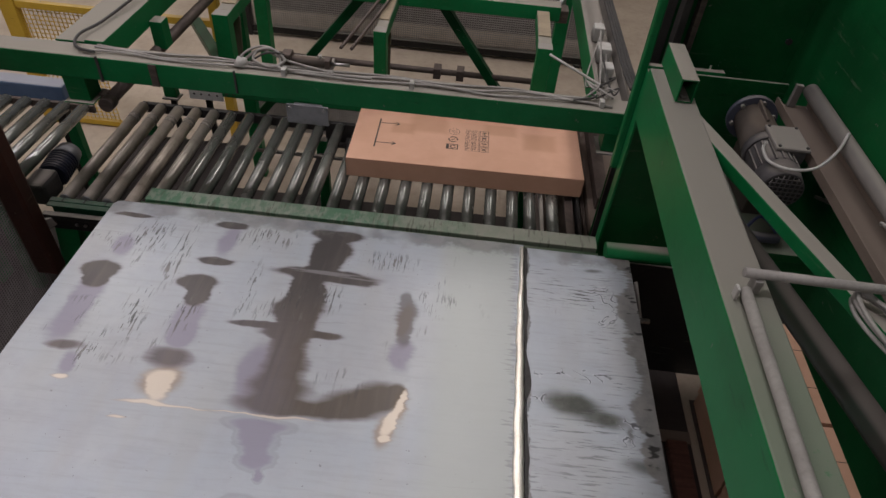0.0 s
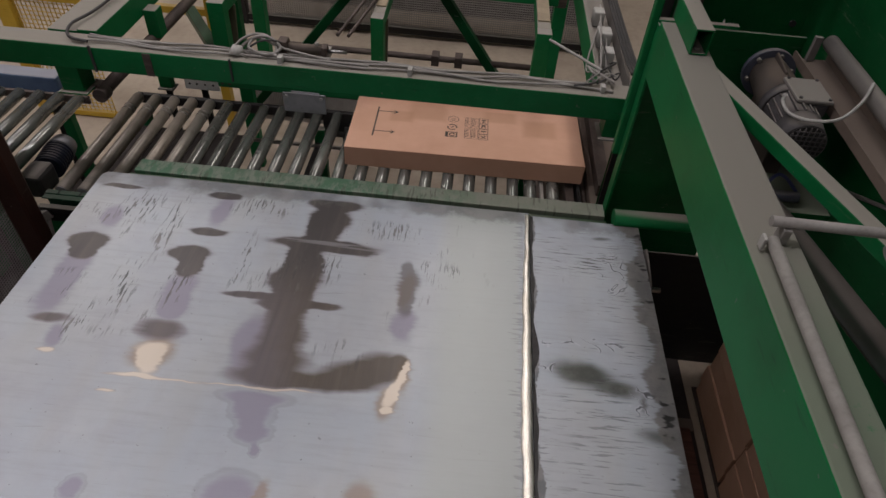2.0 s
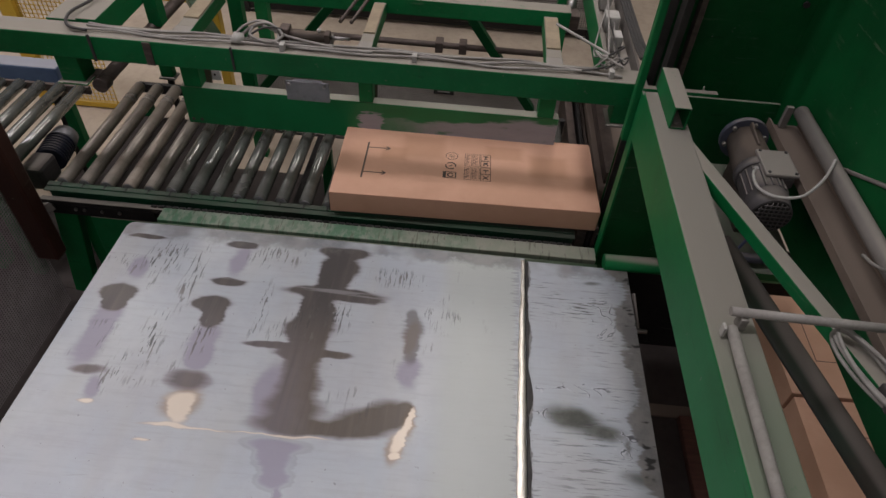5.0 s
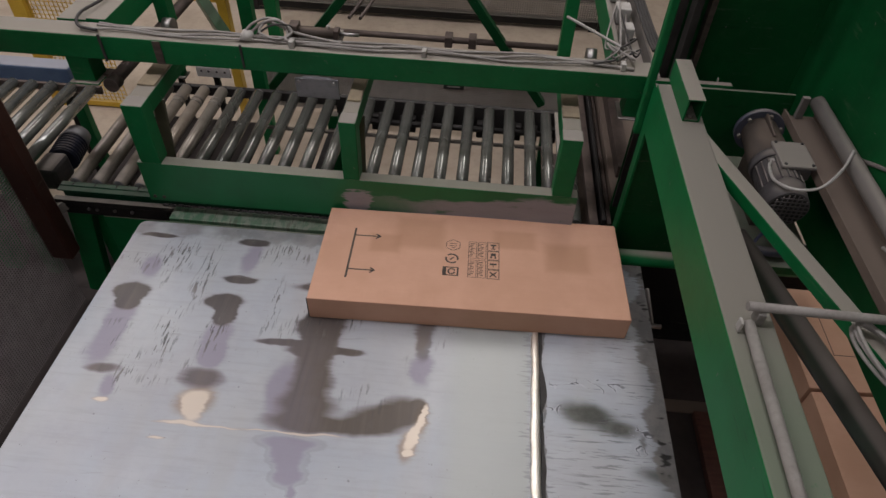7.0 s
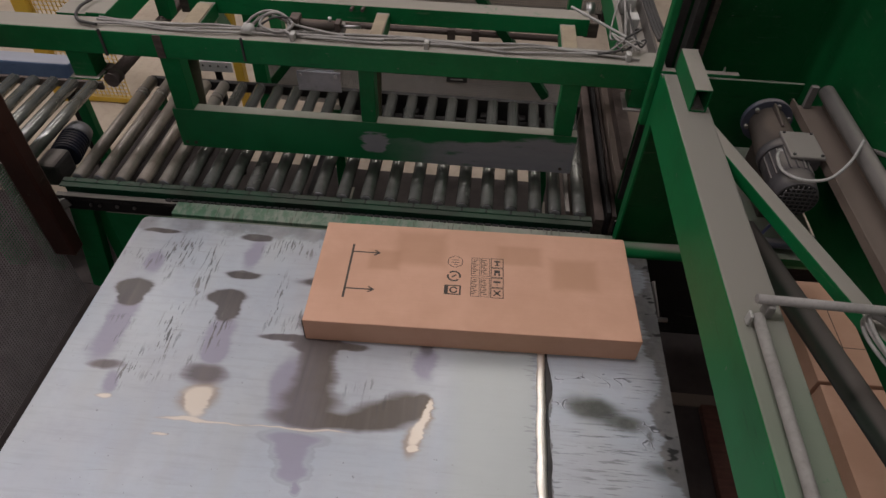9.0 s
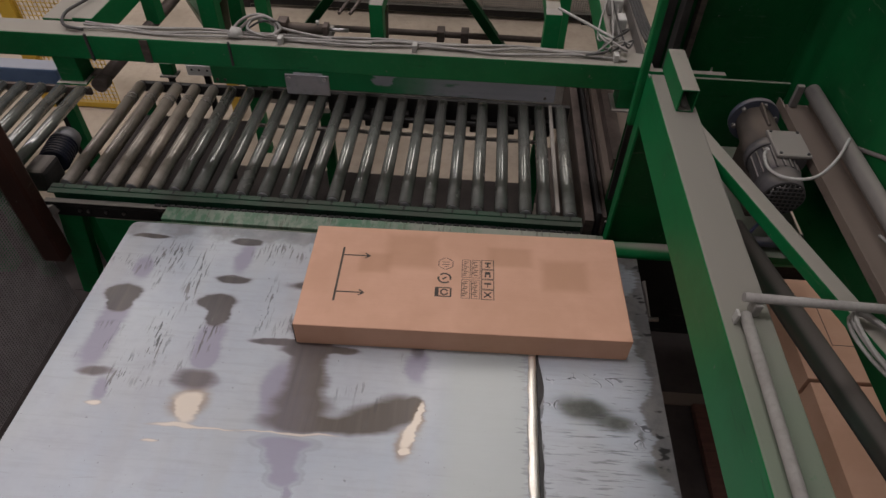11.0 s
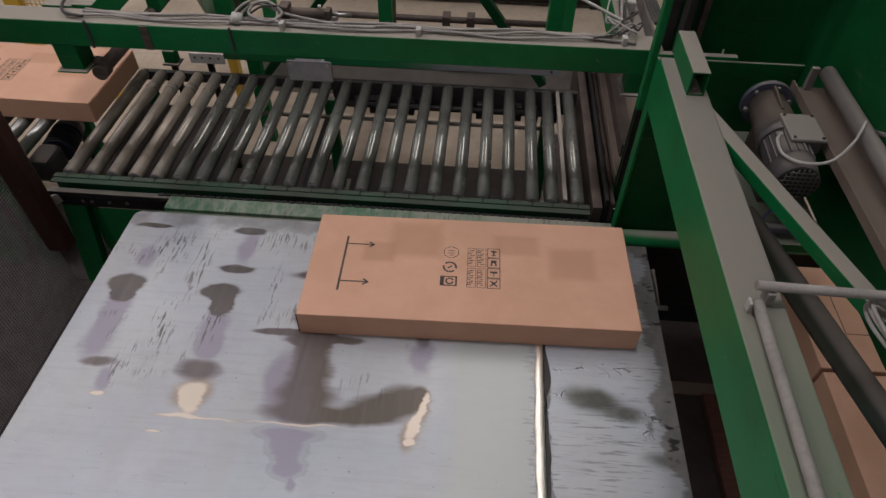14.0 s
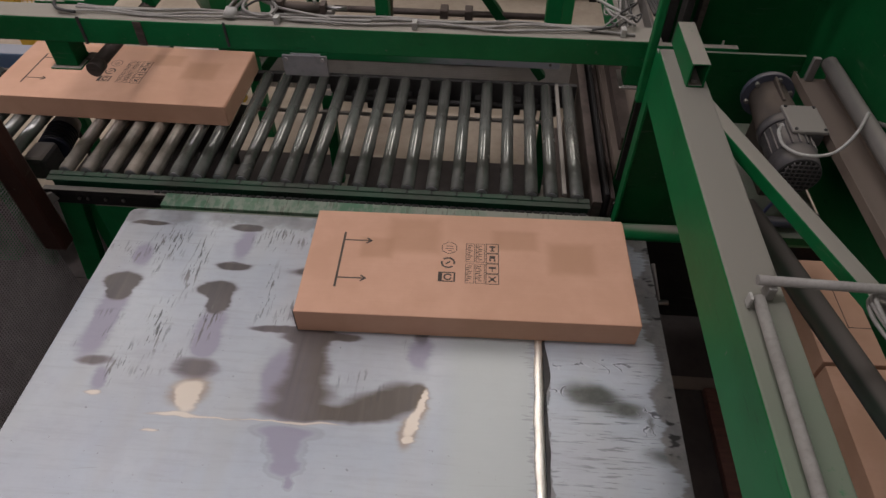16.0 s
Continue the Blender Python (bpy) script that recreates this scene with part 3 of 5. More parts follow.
def conveyor():
    c = thing("roller_conveyor", 1.3, 1.1, 0, "green roller conveyor with worn steel rollers", "conveyor")
    bm = block(0.14, 2.485, 0.640, 0.668, -0.13, -0.022)
    bm = block(0.14, 2.485, 0.612, 0.640, -0.034, -0.028, 0.001, bm)
    for i in range(22):     # axle slots show as dark nuts along the rail
        x = roller_x(i)
        bm = block(x - 0.012, x + 0.012, 0.632, 0.640, -0.062, -0.042, 0.002, bm)
    part("side_rail", bm, RAIL, c, "scuffed dark green near rail")
    bm = block(0.17, 1.2, 1.522, 1.55, -0.085, -0.03)
    bm = block(1.2, 2.49, 1.522, 1.55, -0.165, -0.028, 0.004, bm)
    part("side_rail", bm, OILY, c, "dark oily far rail")
    for i in range(23):
        x = roller_x(i)
        r = part("roller", rod((x, 0.672, -0.0285), (x, 1.490, -0.0285), 0.0285, 24), ROLLER, c)
        part("axle", rod((x, 0.642, -0.0285), (x, 1.53, -0.0285), 0.008, 8), OILY, r)
        part("end_cap", rod((x, 0.6685, -0.0285), (x, 0.6745, -0.0285), 0.024, 16), STEELPLATE, r, "dull grey roller end cap")
        part("end_cap", rod((x, 1.488, -0.0285), (x, 1.50, -0.0285), 0.024, 16), STEELPLATE, r, "dull grey roller end cap")
        if i < 5:
            for yy in (1.35, 1.38):
                part("belt_ring", rod((x, yy - 0.006, -0.0285), (x, yy + 0.006, -0.0285), 0.0305, 16), DUSTY, r, "grooved drive belt ring on the roller")
    part("guide_strip", block(2.372, 2.390, 0.68, 1.51, -0.03, -0.012, 0.003), DUSTY, c, "pale wooden strip between rollers")
    # drive line along the far rail
    part("drive_shaft", rod((1.25, 1.47, -0.13), (2.40, 1.47, -0.13), 0.016, 12), OILY, c, "oily drive shaft")
    for i in range(9):
        x = 1.35 + 0.115 * i
        part("drive_wheel", rod((x - 0.022, 1.47, -0.13), (x + 0.022, 1.47, -0.13), 0.046 + 0.008 * (i % 2), 16), OILY, c, "dark friction drive wheel")
    # dark sheet added to deepen the shade seen between the infeed-side rollers
    part("under_tray", block(0.14, 0.78, 0.80, 1.46, -0.20, -0.192, 0.001), SHADEBACKING, c, "dark sheet added under the rollers for the shade there")
    for x in (0.36, 0.58):
        part("tray_bar", block(x, x + 0.03, 0.80, 1.46, -0.191, -0.17, 0.003), RUST, c)
    for i in range(6):
        x = 1.40 + 0.19 * i
        part("drive_bearing", block(x, x + 0.05, 1.475, 1.52, -0.19, -0.10, 0.006), OILY, c, "dark bearing block")
    part("tie_bar", block(0.75, 2.36, 1.44, 1.46, -0.215, -0.20, 0.002), DUSTY, c, "pale tie bar under the rollers")
    part("end_leg", beam((0.185, 0.655, -0.11), (0.075, 0.655, -0.745), 0.05, 0.11), GREEN, c, "splayed green end leg")
    for x in (0.16, 1.15, 2.32):
        bm = block(x, x + 0.06, 0.71, 0.76, -LEVEL, -0.13)
        bm = block(x - 0.02, x + 0.08, 0.68, 0.79, -LEVEL, -LEVEL + 0.008, 0.002, bm)
        part("leg", bm, GREEN, c)
        bm = block(x, x + 0.06, 1.49, 1.54, -LEVEL, -0.13)
        bm = block(x - 0.02, x + 0.08, 1.46, 1.57, -LEVEL, -LEVEL + 0.008, 0.002, bm)
        part("leg", bm, GREEN, c)
    part("cross_bar", block(0.30, 2.36, 0.765, 0.79, -0.52, -0.46), BLACK, c, "dark lower cross bar")
    for x in (1.16, 2.33):
        part("cross_bar", block(x, x + 0.04, 0.70, 1.49, -0.25, -0.21), OILY, c, "dark cross bar under the rollers")
    # chain along the near rail
    bm = bmesh.new()
    for i in range(58):
        x = 0.62 + 0.032 * i
        bm = block(x, x + 0.028, 0.596, 0.610, -0.062, -0.052, 0.003, bm)
    part("chain", bm, OILY, c, "oily transfer chain")
    part("chain_guide", block(0.12, 2.48, 0.585, 0.612, -0.085, -0.062, 0.002), BLACK, c)
    # end bracket on the near rail
    bm = block(0.14, 0.62, 0.604, 0.640, -0.16, -0.085, 0.003)
    part("end_plate", bm, BLACK, c, "dark bolted end plate")
    for x in (0.26, 0.30, 0.38, 0.46):
        part("bolt", rod((x, 0.603, -0.12), (x, 0.594, -0.12), 0.008, 6), STEEL, c)
    part("end_plate", block(0.31, 0.60, 0.60, 0.64, -0.46, -0.16, 0.003), GREEN, c, "green bolted support plate")
    part("side_bracket", beam((0.16, 0.60, -0.10), (0.06, 0.53, -0.14), 0.03, 0.05), DUSTY, c)


conveyor()


def infeed():
    c = thing("infeed_conveyor", -0.7, 1.1, 0, "infeed roller conveyor with pale steel rollers", "conveyor")
    part("side_rail", block(-2.45, -0.05, 0.72, 0.75, -0.14, -0.02), GREEN, c)
    part("side_rail", block(-2.45, -0.06, 1.44, 1.46, -0.075, -0.03), RUST, c, "brown far rail")
    for i in range(22):
        x = -0.095 - 0.108 * i
        r = part("roller", rod((x, 0.77, -0.0285), (x, 1.425, -0.0285), 0.0285, 24), ROLLER, c)
        part("axle", rod((x, 0.735, -0.0285), (x, 1.45, -0.0285), 0.008, 8), STEEL, r)
    for x in (-2.3, -0.25):
        for y in (0.72, 1.42):
            part("leg", block(x, x + 0.06, y, y + 0.05, -LEVEL, -0.14), GREEN, c)
    # drive motor hung below the gap
    mt = part("gear_motor", rod((-0.11, 1.02, -0.20), (-0.13, 1.16, -0.20), 0.066, 20), NAVY, c, "dark blue ribbed motor body")
    for i in range(7):
        y = 1.03 + 0.02 * i
        part("cooling_rib", rod((-0.111 - 0.143 * (y - 1.02), y, -0.20), (-0.112 - 0.143 * (y - 1.02), y + 0.007, -0.20), 0.073, 20), NAVY, mt)
    part("fan_cover", rod((-0.13, 1.162, -0.20), (-0.140, 1.24, -0.20), 0.073, 20, r2=0.060), STEELPLATE, mt, "pale metal fan cover")
    part("gearbox", block(-0.17, -0.06, 0.86, 1.01, -0.27, -0.14, 0.02), GREY, mt, "grey gearbox")


infeed()


# ---------------------------------------------------------------- portal frame over the conveyor
def portal():
    p = thing("portal_frame", 1.3, 1.3, 0, "green steel portal frame with dusty top faces", "machine frame")
    part("front_beam", block(-0.55, 2.625, 0.72, 0.825, 0.572, 0.672, 0.006), GREEN, p, "green box beam with dusty top")
    part("leg_bracket", block(2.525, 2.60, 0.73, 0.82, 0.49, 0.571), GREEN, p)
    part("bracket_plate", block(2.51, 2.615, 0.715, 0.84, 0.482, 0.4895, 0.002), DUSTY, p)
    part("leg_bracket", block(0.355, 0.445, 0.73, 0.82, 0.465, 0.571), GREEN, p)
    part("bracket_plate", block(0.34, 0.46, 0.715, 0.84, 0.457, 0.4645, 0.002), GREEN, p)
    # thin band added for a dark smudge on the beam face
    part("clamp_band", block(0.735, 0.765, 0.715, 0.72, 0.575, 0.668, 0.001), RUST, p, "dark brown smudge on the beam, built as a thin band")
    part("sensor_plate", block(1.27, 1.437, 0.700, 0.708, 0.488, 0.571, 0.002), STEELPLATE, p, "bare grey metal plate with two bolts")
    for x in (1.285, 1.42):
        part("bolt", rod((x, 0.699, 0.558), (x, 0.692, 0.558), 0.007, 6), STEEL, p)
    part("sensor_plate_bracket", block(1.30, 1.41, 0.7085, 0.719, 0.54, 0.5715, 0.001), STEELPLATE, p)
    # side beams that carry the rails
    part("side_beam", block(0.42, 0.50, 0.845, 3.1, 0.570, 0.675), GREEN, p, "green side beam with dusty top")
    part("side_beam", block(0.30, 0.42, 0.845, 3.1, 0.60, 0.668), GREEN, p)
    part("side_channel", channel((2.56, 0.84, 0.58), (2.56, 3.1, 0.58), 0.13, 0.07, 0.012), DUSTY, p, "dusty side channel full of cables")
    part("side_beam", block(2.485, 2.493, 0.84, 3.1, 0.53, 0.66), GREEN, p)
    part("rail_bar", rod((0.505, 0.77, 0.46), (0.535, 3.0, 0.46), 0.026, 14), RUST, p, "brown slide bar")
    for y in (1.22, 2.2):
        part("hanger", block(0.502, 0.56, y, y + 0.07, 0.47, 0.60), GREEN, p)
    part("buffer", rod((0.503, 0.725, 0.455), (0.504, 0.775, 0.455), 0.030, 16), RUST, p, "dark brown round buffer")
    part("buffer_holder", block(0.447, 0.50, 0.78, 0.83, 0.42, 0.47), RUST, p)
    for x, y in ((0.34, 3.0), (2.52, 3.0), (-0.5, 0.73)):
        part("leg", block(x, x + 0.09, y, y + 0.09, -LEVEL, 0.57), GREEN, p)
    part("inner_leg", block(0.60, 0.675, 1.90, 1.96, -LEVEL, 0.42), GREEN, p)
    part("rear_beam", block(0.30, 2.62, 3.1, 3.2, 0.58, 0.67), GREEN, p)
    # bracing behind the conveyor
    for a, b in (((0.586, 2.10, -0.427), (1.366, 2.10, 0.524)), ((2.361, 2.10, -0.340), (1.695, 2.10, 0.560)), ((0.62, 1.64, 0.20), (0.30, 2.11, 0.20))):
        part("brace", beam(a, b, 0.06, 0.05), SHADEGREEN, p)
    part("tie_rod", rod((0.78, 2.10, 0.05), (2.40, 2.09, 0.05), 0.018, 12), RUST, p, "brown tie rod")
    for x in (1.74, 1.88):
        part("rod_bracket", block(x, x + 0.045, 2.06, 2.14, 0.015, 0.08), RUST, p)
    part("rod_plate", block(0.98, 1.25, 1.57, 1.64, 0.26, 0.30), DUSTY, p, "dusty cylinder block")
    for y in (0, 0.05):
        part("pull_rod", rod((1.36 + y, 1.30, 0.53), (1.54 + y, 2.5, 0.55), 0.008, 8), RUST, p)
    return p


portal()


def cables():
    k = thing("cable_run", 1.7, 0.78, LEVEL + 0.672, "grey cables lying loosely along the beam top", "cable")
    for n, (dy, dz, w) in enumerate(((0.0, 0.681, 0.010), (0.022, 0.680, 0.014), (0.045, 0.679, 0.008))):
        pts = [(0.50 + 0.15 * i if n else 0.45 + 0.16 * i, 0.752 + dy + w * math.sin(1.7 * i + n), dz + 0.003 * math.sin(2.3 * i + n)) for i in range(14)]
        part("cable", hose(pts, 0.005), CABLE, k)
    loops = [(1.07, 0.76, 0.69), (1.10, 0.80, 0.72), (1.15, 0.83, 0.735), (1.21, 0.82, 0.73), (1.24, 0.78, 0.70), (1.20, 0.76, 0.69), (1.13, 0.79, 0.70), (1.16, 0.83, 0.72), (1.27, 0.80, 0.70), (1.45, 0.77, 0.685)]
    part("cable_loop", hose(loops, 0.005), CABLE, k)
    loops = [(1.08, 0.77, 0.68), (1.13, 0.82, 0.715), (1.20, 0.81, 0.74), (1.255, 0.79, 0.71), (1.24, 0.76, 0.69), (1.36, 0.76, 0.685), (1.6, 0.76, 0.685)]
    part("cable_loop", hose(loops, 0.006), CABLE, k)
    part("valve_cap", rod((1.085, 0.77, 0.672), (1.090, 0.785, 0.705), 0.030, 14, r2=0.018), WHITE, k, "pale dusty plastic cap")
    for x, y in ((1.255, 0.727), (1.75, 0.73), (2.48, 0.74)):
        part("cable_clip", block(x, x + 0.018, y, y + 0.03, 0.672, 0.70, 0.002), WHITE, k)
    part("cylinder", rod((1.27, 0.835, 0.690), (1.415, 0.835, 0.690), 0.019, 16), GREYBROWN, k, "dusty brown pneumatic cylinder")
    part("cylinder_block", block(1.235, 1.272, 0.808, 0.862, 0.673, 0.722, 0.004), RUST, k)
    part("cylinder_block", block(1.405, 1.425, 0.814, 0.856, 0.673, 0.710, 0.003), RUST, k)
    part("cylinder_rod", rod((1.425, 0.835, 0.690), (1.50, 0.835, 0.690), 0.007, 10), STEEL, k)
    part("air_hose", hose([(1.25, 0.81, 0.72), (1.22, 0.79, 0.735), (1.17, 0.80, 0.72), (1.12, 0.79, 0.69)], 0.004), DARKCABLE, k)
    part("air_fitting", rod((1.385, 0.835, 0.707), (1.385, 0.835, 0.722), 0.007, 8), WHITE, k)
    # band and loop at the joint of the side beam
    part("cable_loop", hose([(0.52, 0.74, 0.685), (0.44, 0.76, 0.69), (0.40, 0.86, 0.69), (0.43, 1.0, 0.69), (0.46, 1.3, 0.70), (0.47, 1.7, 0.70)], 0.006), DARKCABLE, k, "dark cable loop")
    part("strap", block(0.528, 0.538, 0.713, 0.72, 0.572, 0.68, 0.001), DARKCABLE, k, "black cable tie hanging down the beam")
    part("strap", block(1.07, 1.078, 0.713, 0.72, 0.585, 0.68, 0.001), DARKCABLE, k, "black cable tie hanging down the beam")
    # tangle at the corner
    rnd = random.Random(4)
    for i in range(6):
        a = (2.38 + 0.03 * i, 0.76 + 0.01 * i, 0.685)
        pts = [a] + [(2.47 + rnd.uniform(-0.04, 0.09), 0.79 + rnd.uniform(-0.02, 0.06) + 0.045 * j, 0.685 + rnd.uniform(0, 0.03)) for j in range(3)] + [(2.57 + rnd.uniform(-0.03, 0.03), 1.05 + 0.12 * i, 0.64)]
        part("cable", hose(pts, rnd.choice((0.003, 0.0035, 0.0045))), CABLE if i % 3 else DARKCABLE, k)
    part("cable_tail", hose([(2.50, 0.86, 0.70), (2.40, 0.93, 0.72), (2.29, 1.02, 0.735)], 0.0055), WHITE, k, "stiff white cable end sticking out")
    for y, s in ((1.10, 0.05), (1.28, 0.06), (1.5, 0.05)):
        part("junction_box", block(2.53, 2.53 + s, y, y + s * 1.3, 0.595, 0.665, 0.006), WHITE, k, "small white junction box")
    for i in range(4):
        part("cable", hose([(2.615 + 0.012 * i, 0.88, 0.69), (2.61 + 0.012 * i, 1.2, 0.675), (2.60 + 0.012 * i, 2.4, 0.67)], 0.006), DARKCABLE, k)


cables()


# ---------------------------------------------------------------- pusher
PUSH_REST = 1.545


def pusher():
    """Built with its front face at y = 0."""
    p = thing("box_pusher", 1.5, 0, LEVEL, "green box pusher with scraped front plate", "pusher")
    part("push_plate", block(0.634, 2.389, 0.0, 0.052, 0.05, 0.249, 0.004), PUSHER_PAINT, p, "green push plate with grey scraped bare patches")
    part("lower_strip", block(0.735, 2.06, 0.030, 0.050, 0.030, 0.0495, 0.002), RUBBER, p, "black strip under the plate")
    for x0, x1 in ((0.655, 0.737), (1.470, 1.534), (2.287, 2.362)):
        part("post", block(x0, x1, -0.003, 0.066, 0.250, 0.516), PUSHER_POST, p, "green post with dusty top")
        part("arm", block(x0 + 0.003, x1 - 0.003, 0.0665, 0.47, 0.446, 0.514), GREEN, p, "green arm with dusty top")
        part("arm_pad", block(x0 + 0.006, x1 - 0.006, 0.14, 0.44, 0.5145, 0.522, 0.002), TANPAD, p, "tan pad on the arm")
        part("rear_leg", beam((x1 - 0.022, 0.085, 0.06), (x1 - 0.022, 0.16, 0.446), 0.05, 0.012), OLIVE, p, "dusty flat rear leg")
    part("cross_beam", block(0.60, 2.42, 0.47, 0.56, 0.46, 0.54), GREEN, p, "green cross beam with dusty top")
    for x in (0.585, 2.435):
        part("slide_block", block(x - 0.03, x + 0.03, 0.48, 0.57, 0.45, 0.52), RUST, p)
        part("guide_wheel", rod((x - 0.02, 0.64, 0.50), (x + 0.02, 0.64, 0.50), 0.04, 18), STEEL, p)
    for x in (0.70, 0.66, 2.34):
        part("plate_bolt", rod((x, 0.001, 0.075), (x, -0.004, 0.075), 0.008, 6), RUST, p)
    return p


def pusher_paint():
    m = Nodes("scraped_green_paint")
    x, y, z = m.split(m.coords())
    big, fine = m.noise(3.0, 5), m.noise(1.0, 4, 0.65, m.coords((5, 5, 26)))
    patch = m.noise(1.0, 3, 0.6, m.coords((6, 1, 14)))
    col = m.mix(m.ramp(big, 0.35, 0.7), (0.004, 0.165, 0.050), (0.003, 0.118, 0.034))
    side = m.ramp(m.math("ADD", x, m.math("MULTIPLY", m.math("SUBTRACT", big, 0.5), 0.5)), -0.05, 0.45)
    low = m.math("SUBTRACT", 1.0, m.ramp(m.math("SUBTRACT", m.math("ADD", z, m.math("MULTIPLY", m.math("SUBTRACT", fine, 0.5), 0.10)), m.math("ADD", 0.158, m.math("MULTIPLY", m.ramp(x, 0.25, 0.85), 0.055))), 0.0, 0.018))
    bare = m.math("MULTIPLY", m.math("MULTIPLY", side, low), m.ramp(m.math("ADD", fine, m.math("MULTIPLY", m.math("SUBTRACT", patch, 0.5), 0.7)), 0.24, 0.42))
    dx, dz = m.math("DIVIDE", m.math("SUBTRACT", x, 0.02), 0.07), m.math("DIVIDE", m.math("SUBTRACT", z, 0.142), 0.062)
    d = m.math("ADD", m.math("SQRT", m.math("ADD", m.math("MULTIPLY", dx, dx), m.math("MULTIPLY", dz, dz))), m.math("MULTIPLY", m.math("SUBTRACT", fine, 0.5), 2.4))
    bare = m.math("MAXIMUM", bare, m.math("SUBTRACT", 1.0, m.ramp(d, 0.8, 1.0)))
    col = m.mix(bare, col, m.mix(fine, (0.22, 0.222, 0.25), (0.33, 0.33, 0.355)))
    face = m.math("MULTIPLY", m.ramp(m.up(), 0.55, 0.9), 0.9)
    col = m.mix(face, col, (0.262, 0.242, 0.205))
    m.bump(fine, 0.15, 0.001)
    return m.done(col, m.blend(face, 0.42, 0.9))


PUSHER_PAINT = pusher_paint()
PUSHER_POST = painted("green_post_paint", (0.004, 0.150, 0.044), (0.003, 0.105, 0.028), dust=(0.27, 0.25, 0.225), rough=0.45)
TANPAD = plain("dusty_tan_pad", (0.33, 0.27, 0.18), (0.25, 0.20, 0.14), 0.8)
PUSHER = pusher()


# ---------------------------------------------------------------- lifting table
def lifter():
    ox, oy = 1.65, -0.6
    t = thing("lifting_table", ox, oy, LEVEL - 0.12, "lifting table with worn sheet metal top and green side frame", "lift table")
    bm = block(0.612, 2.262, -1.9, 0.437, -0.030, 0.0, 0.0)
    bevel(bm, [e for e in bm.edges if abs(e.verts[0].co.z - e.verts[1].co.z) > 0.01 and e.verts[0].co.x < 1 and e.verts[0].co.y > 0], 0.03, 4)
    part("table_top", bm, table_material(ox, oy), t, "worn pale sheet metal with dark bare patches")
    part("table_top", block(2.272, 2.680, -1.9, 0.425, -0.030, -0.002, 0.0), table_material(ox, oy), t, "worn sheet metal strip with frayed dark edge")
    # folded seam: a polished lip and a dark gap
    bm = bmesh.new()
    prof = ((2.231, 0.0005), (2.237, 0.0030), (2.257, 0.0040), (2.262, 0.001), (2.263, -0.02), (2.231, -0.02))
    rings = []
    for i in range(140):
        y = 0.425 - i * 0.0167
        w = 0.0016 * math.sin(i * 0.63) + 0.0018 * math.sin(i * 0.21) + 0.0014 * math.sin(i * 1.9)
        pinch = 0.015 * min(1.0, max(0.0, (y + 0.25) / 0.6))      # the fold narrows towards the far edge
        rings.append([bm.verts.new((x + (pinch if k in (0, 1, 5) else 0.0) + (w if k in (0, 1, 2) else w * 0.4), y, z + LEVEL)) for k, (x, z) in enumerate(prof)])
    for a, b in zip(rings, rings[1:]):
        for k in range(6):
            bm.faces.new((a[k], a[(k + 1) % 6], b[(k + 1) % 6], b[k])).smooth = k < 3
    bm.faces.new(rings[0])
    bm.faces.new(rings[-1][::-1])
    part("fold_seam", bm, POLISHED, t, "bright polished fold in the sheet")
    # the gap beside it, with a wavy far side that opens in the middle
    bm = bmesh.new()
    rows = []
    for i in range(140):
        y = 0.42 - i * 0.0166
        wide = 2.275 + 0.0025 * math.sin(i * 0.37) + 0.0018 * math.sin(i * 0.93 + 1) + 0.011 * math.exp(-((y + 0.215) / 0.05) ** 2) - 0.006 * math.exp(-((y + 0.30) / 0.04) ** 2)
        rows.append([bm.verts.new((x, y, z + LEVEL)) for x, z in ((2.2645, 0.0008), (wide, 0.0008), (wide, -0.028), (2.2645, -0.028))])
    for a, b in zip(rows, rows[1:]):
        for k in range(4):
            bm.faces.new((a[k], a[(k + 1) % 4], b[(k + 1) % 4], b[k]))
    bm.faces.new(rows[0])
    bm.faces.new(rows[-1][::-1])
    part("seam_gap", bm, OILY, t, "dark ragged gap beside the fold")
    # far lip with scored paint
    bm = block(0.712, 2.559, 0.470, 0.545, -0.035, -0.006, 0.003)
    part("front_lip", bm, LIP, t, "green lip with paint scored through by boxes")
    part("edge_tube", rod((0.70, 0.455, -0.03), (2.565, 0.455, -0.037), 0.016, 12), PANEL, t)
    for x in (0.66, 2.60):
        part("support_beam", block(x, x + 0.06, -1.88, 0.42, -0.12, -0.032), BLACK, t)
    for y in (-1.5, -0.6, 0.3):
        part("cross_member", block(0.725, 2.595, y, y + 0.06, -0.115, -0.033), BLACK, t)
    part("stop_bolt", rod((2.69, 0.195, -0.10), (2.755, 0.195, -0.10), 0.010, 10), STEEL, t)
    part("stop_lever", beam((2.690, 0.30, 0.0), (2.715, 0.19, -0.085), 0.010, 0.022), DUSTY, t)
    part("shaft_skirt", block(2.70, 2.71, -1.9, 0.42, -0.34, -0.125, 0.001), BLACK, t, "black skirt sheet")
    # side frame above the table
    part("side_arm", block(2.569, 2.682, -2.0, 0.556, 0.551, 0.740, 0.005), ARM, t, "green deep side arm with dusty top")
    part("back_plate", block(2.586, 3.05, 0.588, 0.600, -0.15, 0.715, 0.002), PANEL, t, "dark green back plate")
    bm = block(2.574, 2.583, 0.548, 0.602, -0.15, 0.715, 0.001)
    part("plate_flange", bm, ARM, t)
    part("plate_rail", block(2.575, 2.835, 0.601, 0.625, 0.70, 0.725, 0.002), GREEN, t)
    part("plate_rib", beam((2.78, 0.60, 0.715), (2.80, 0.66, 0.715), 0.008, 0.018), GREEN, t)
    # hollow square tube
    x0, x1, z0, z1, w = 2.612, 2.664, 0.742, 0.818, 0.005
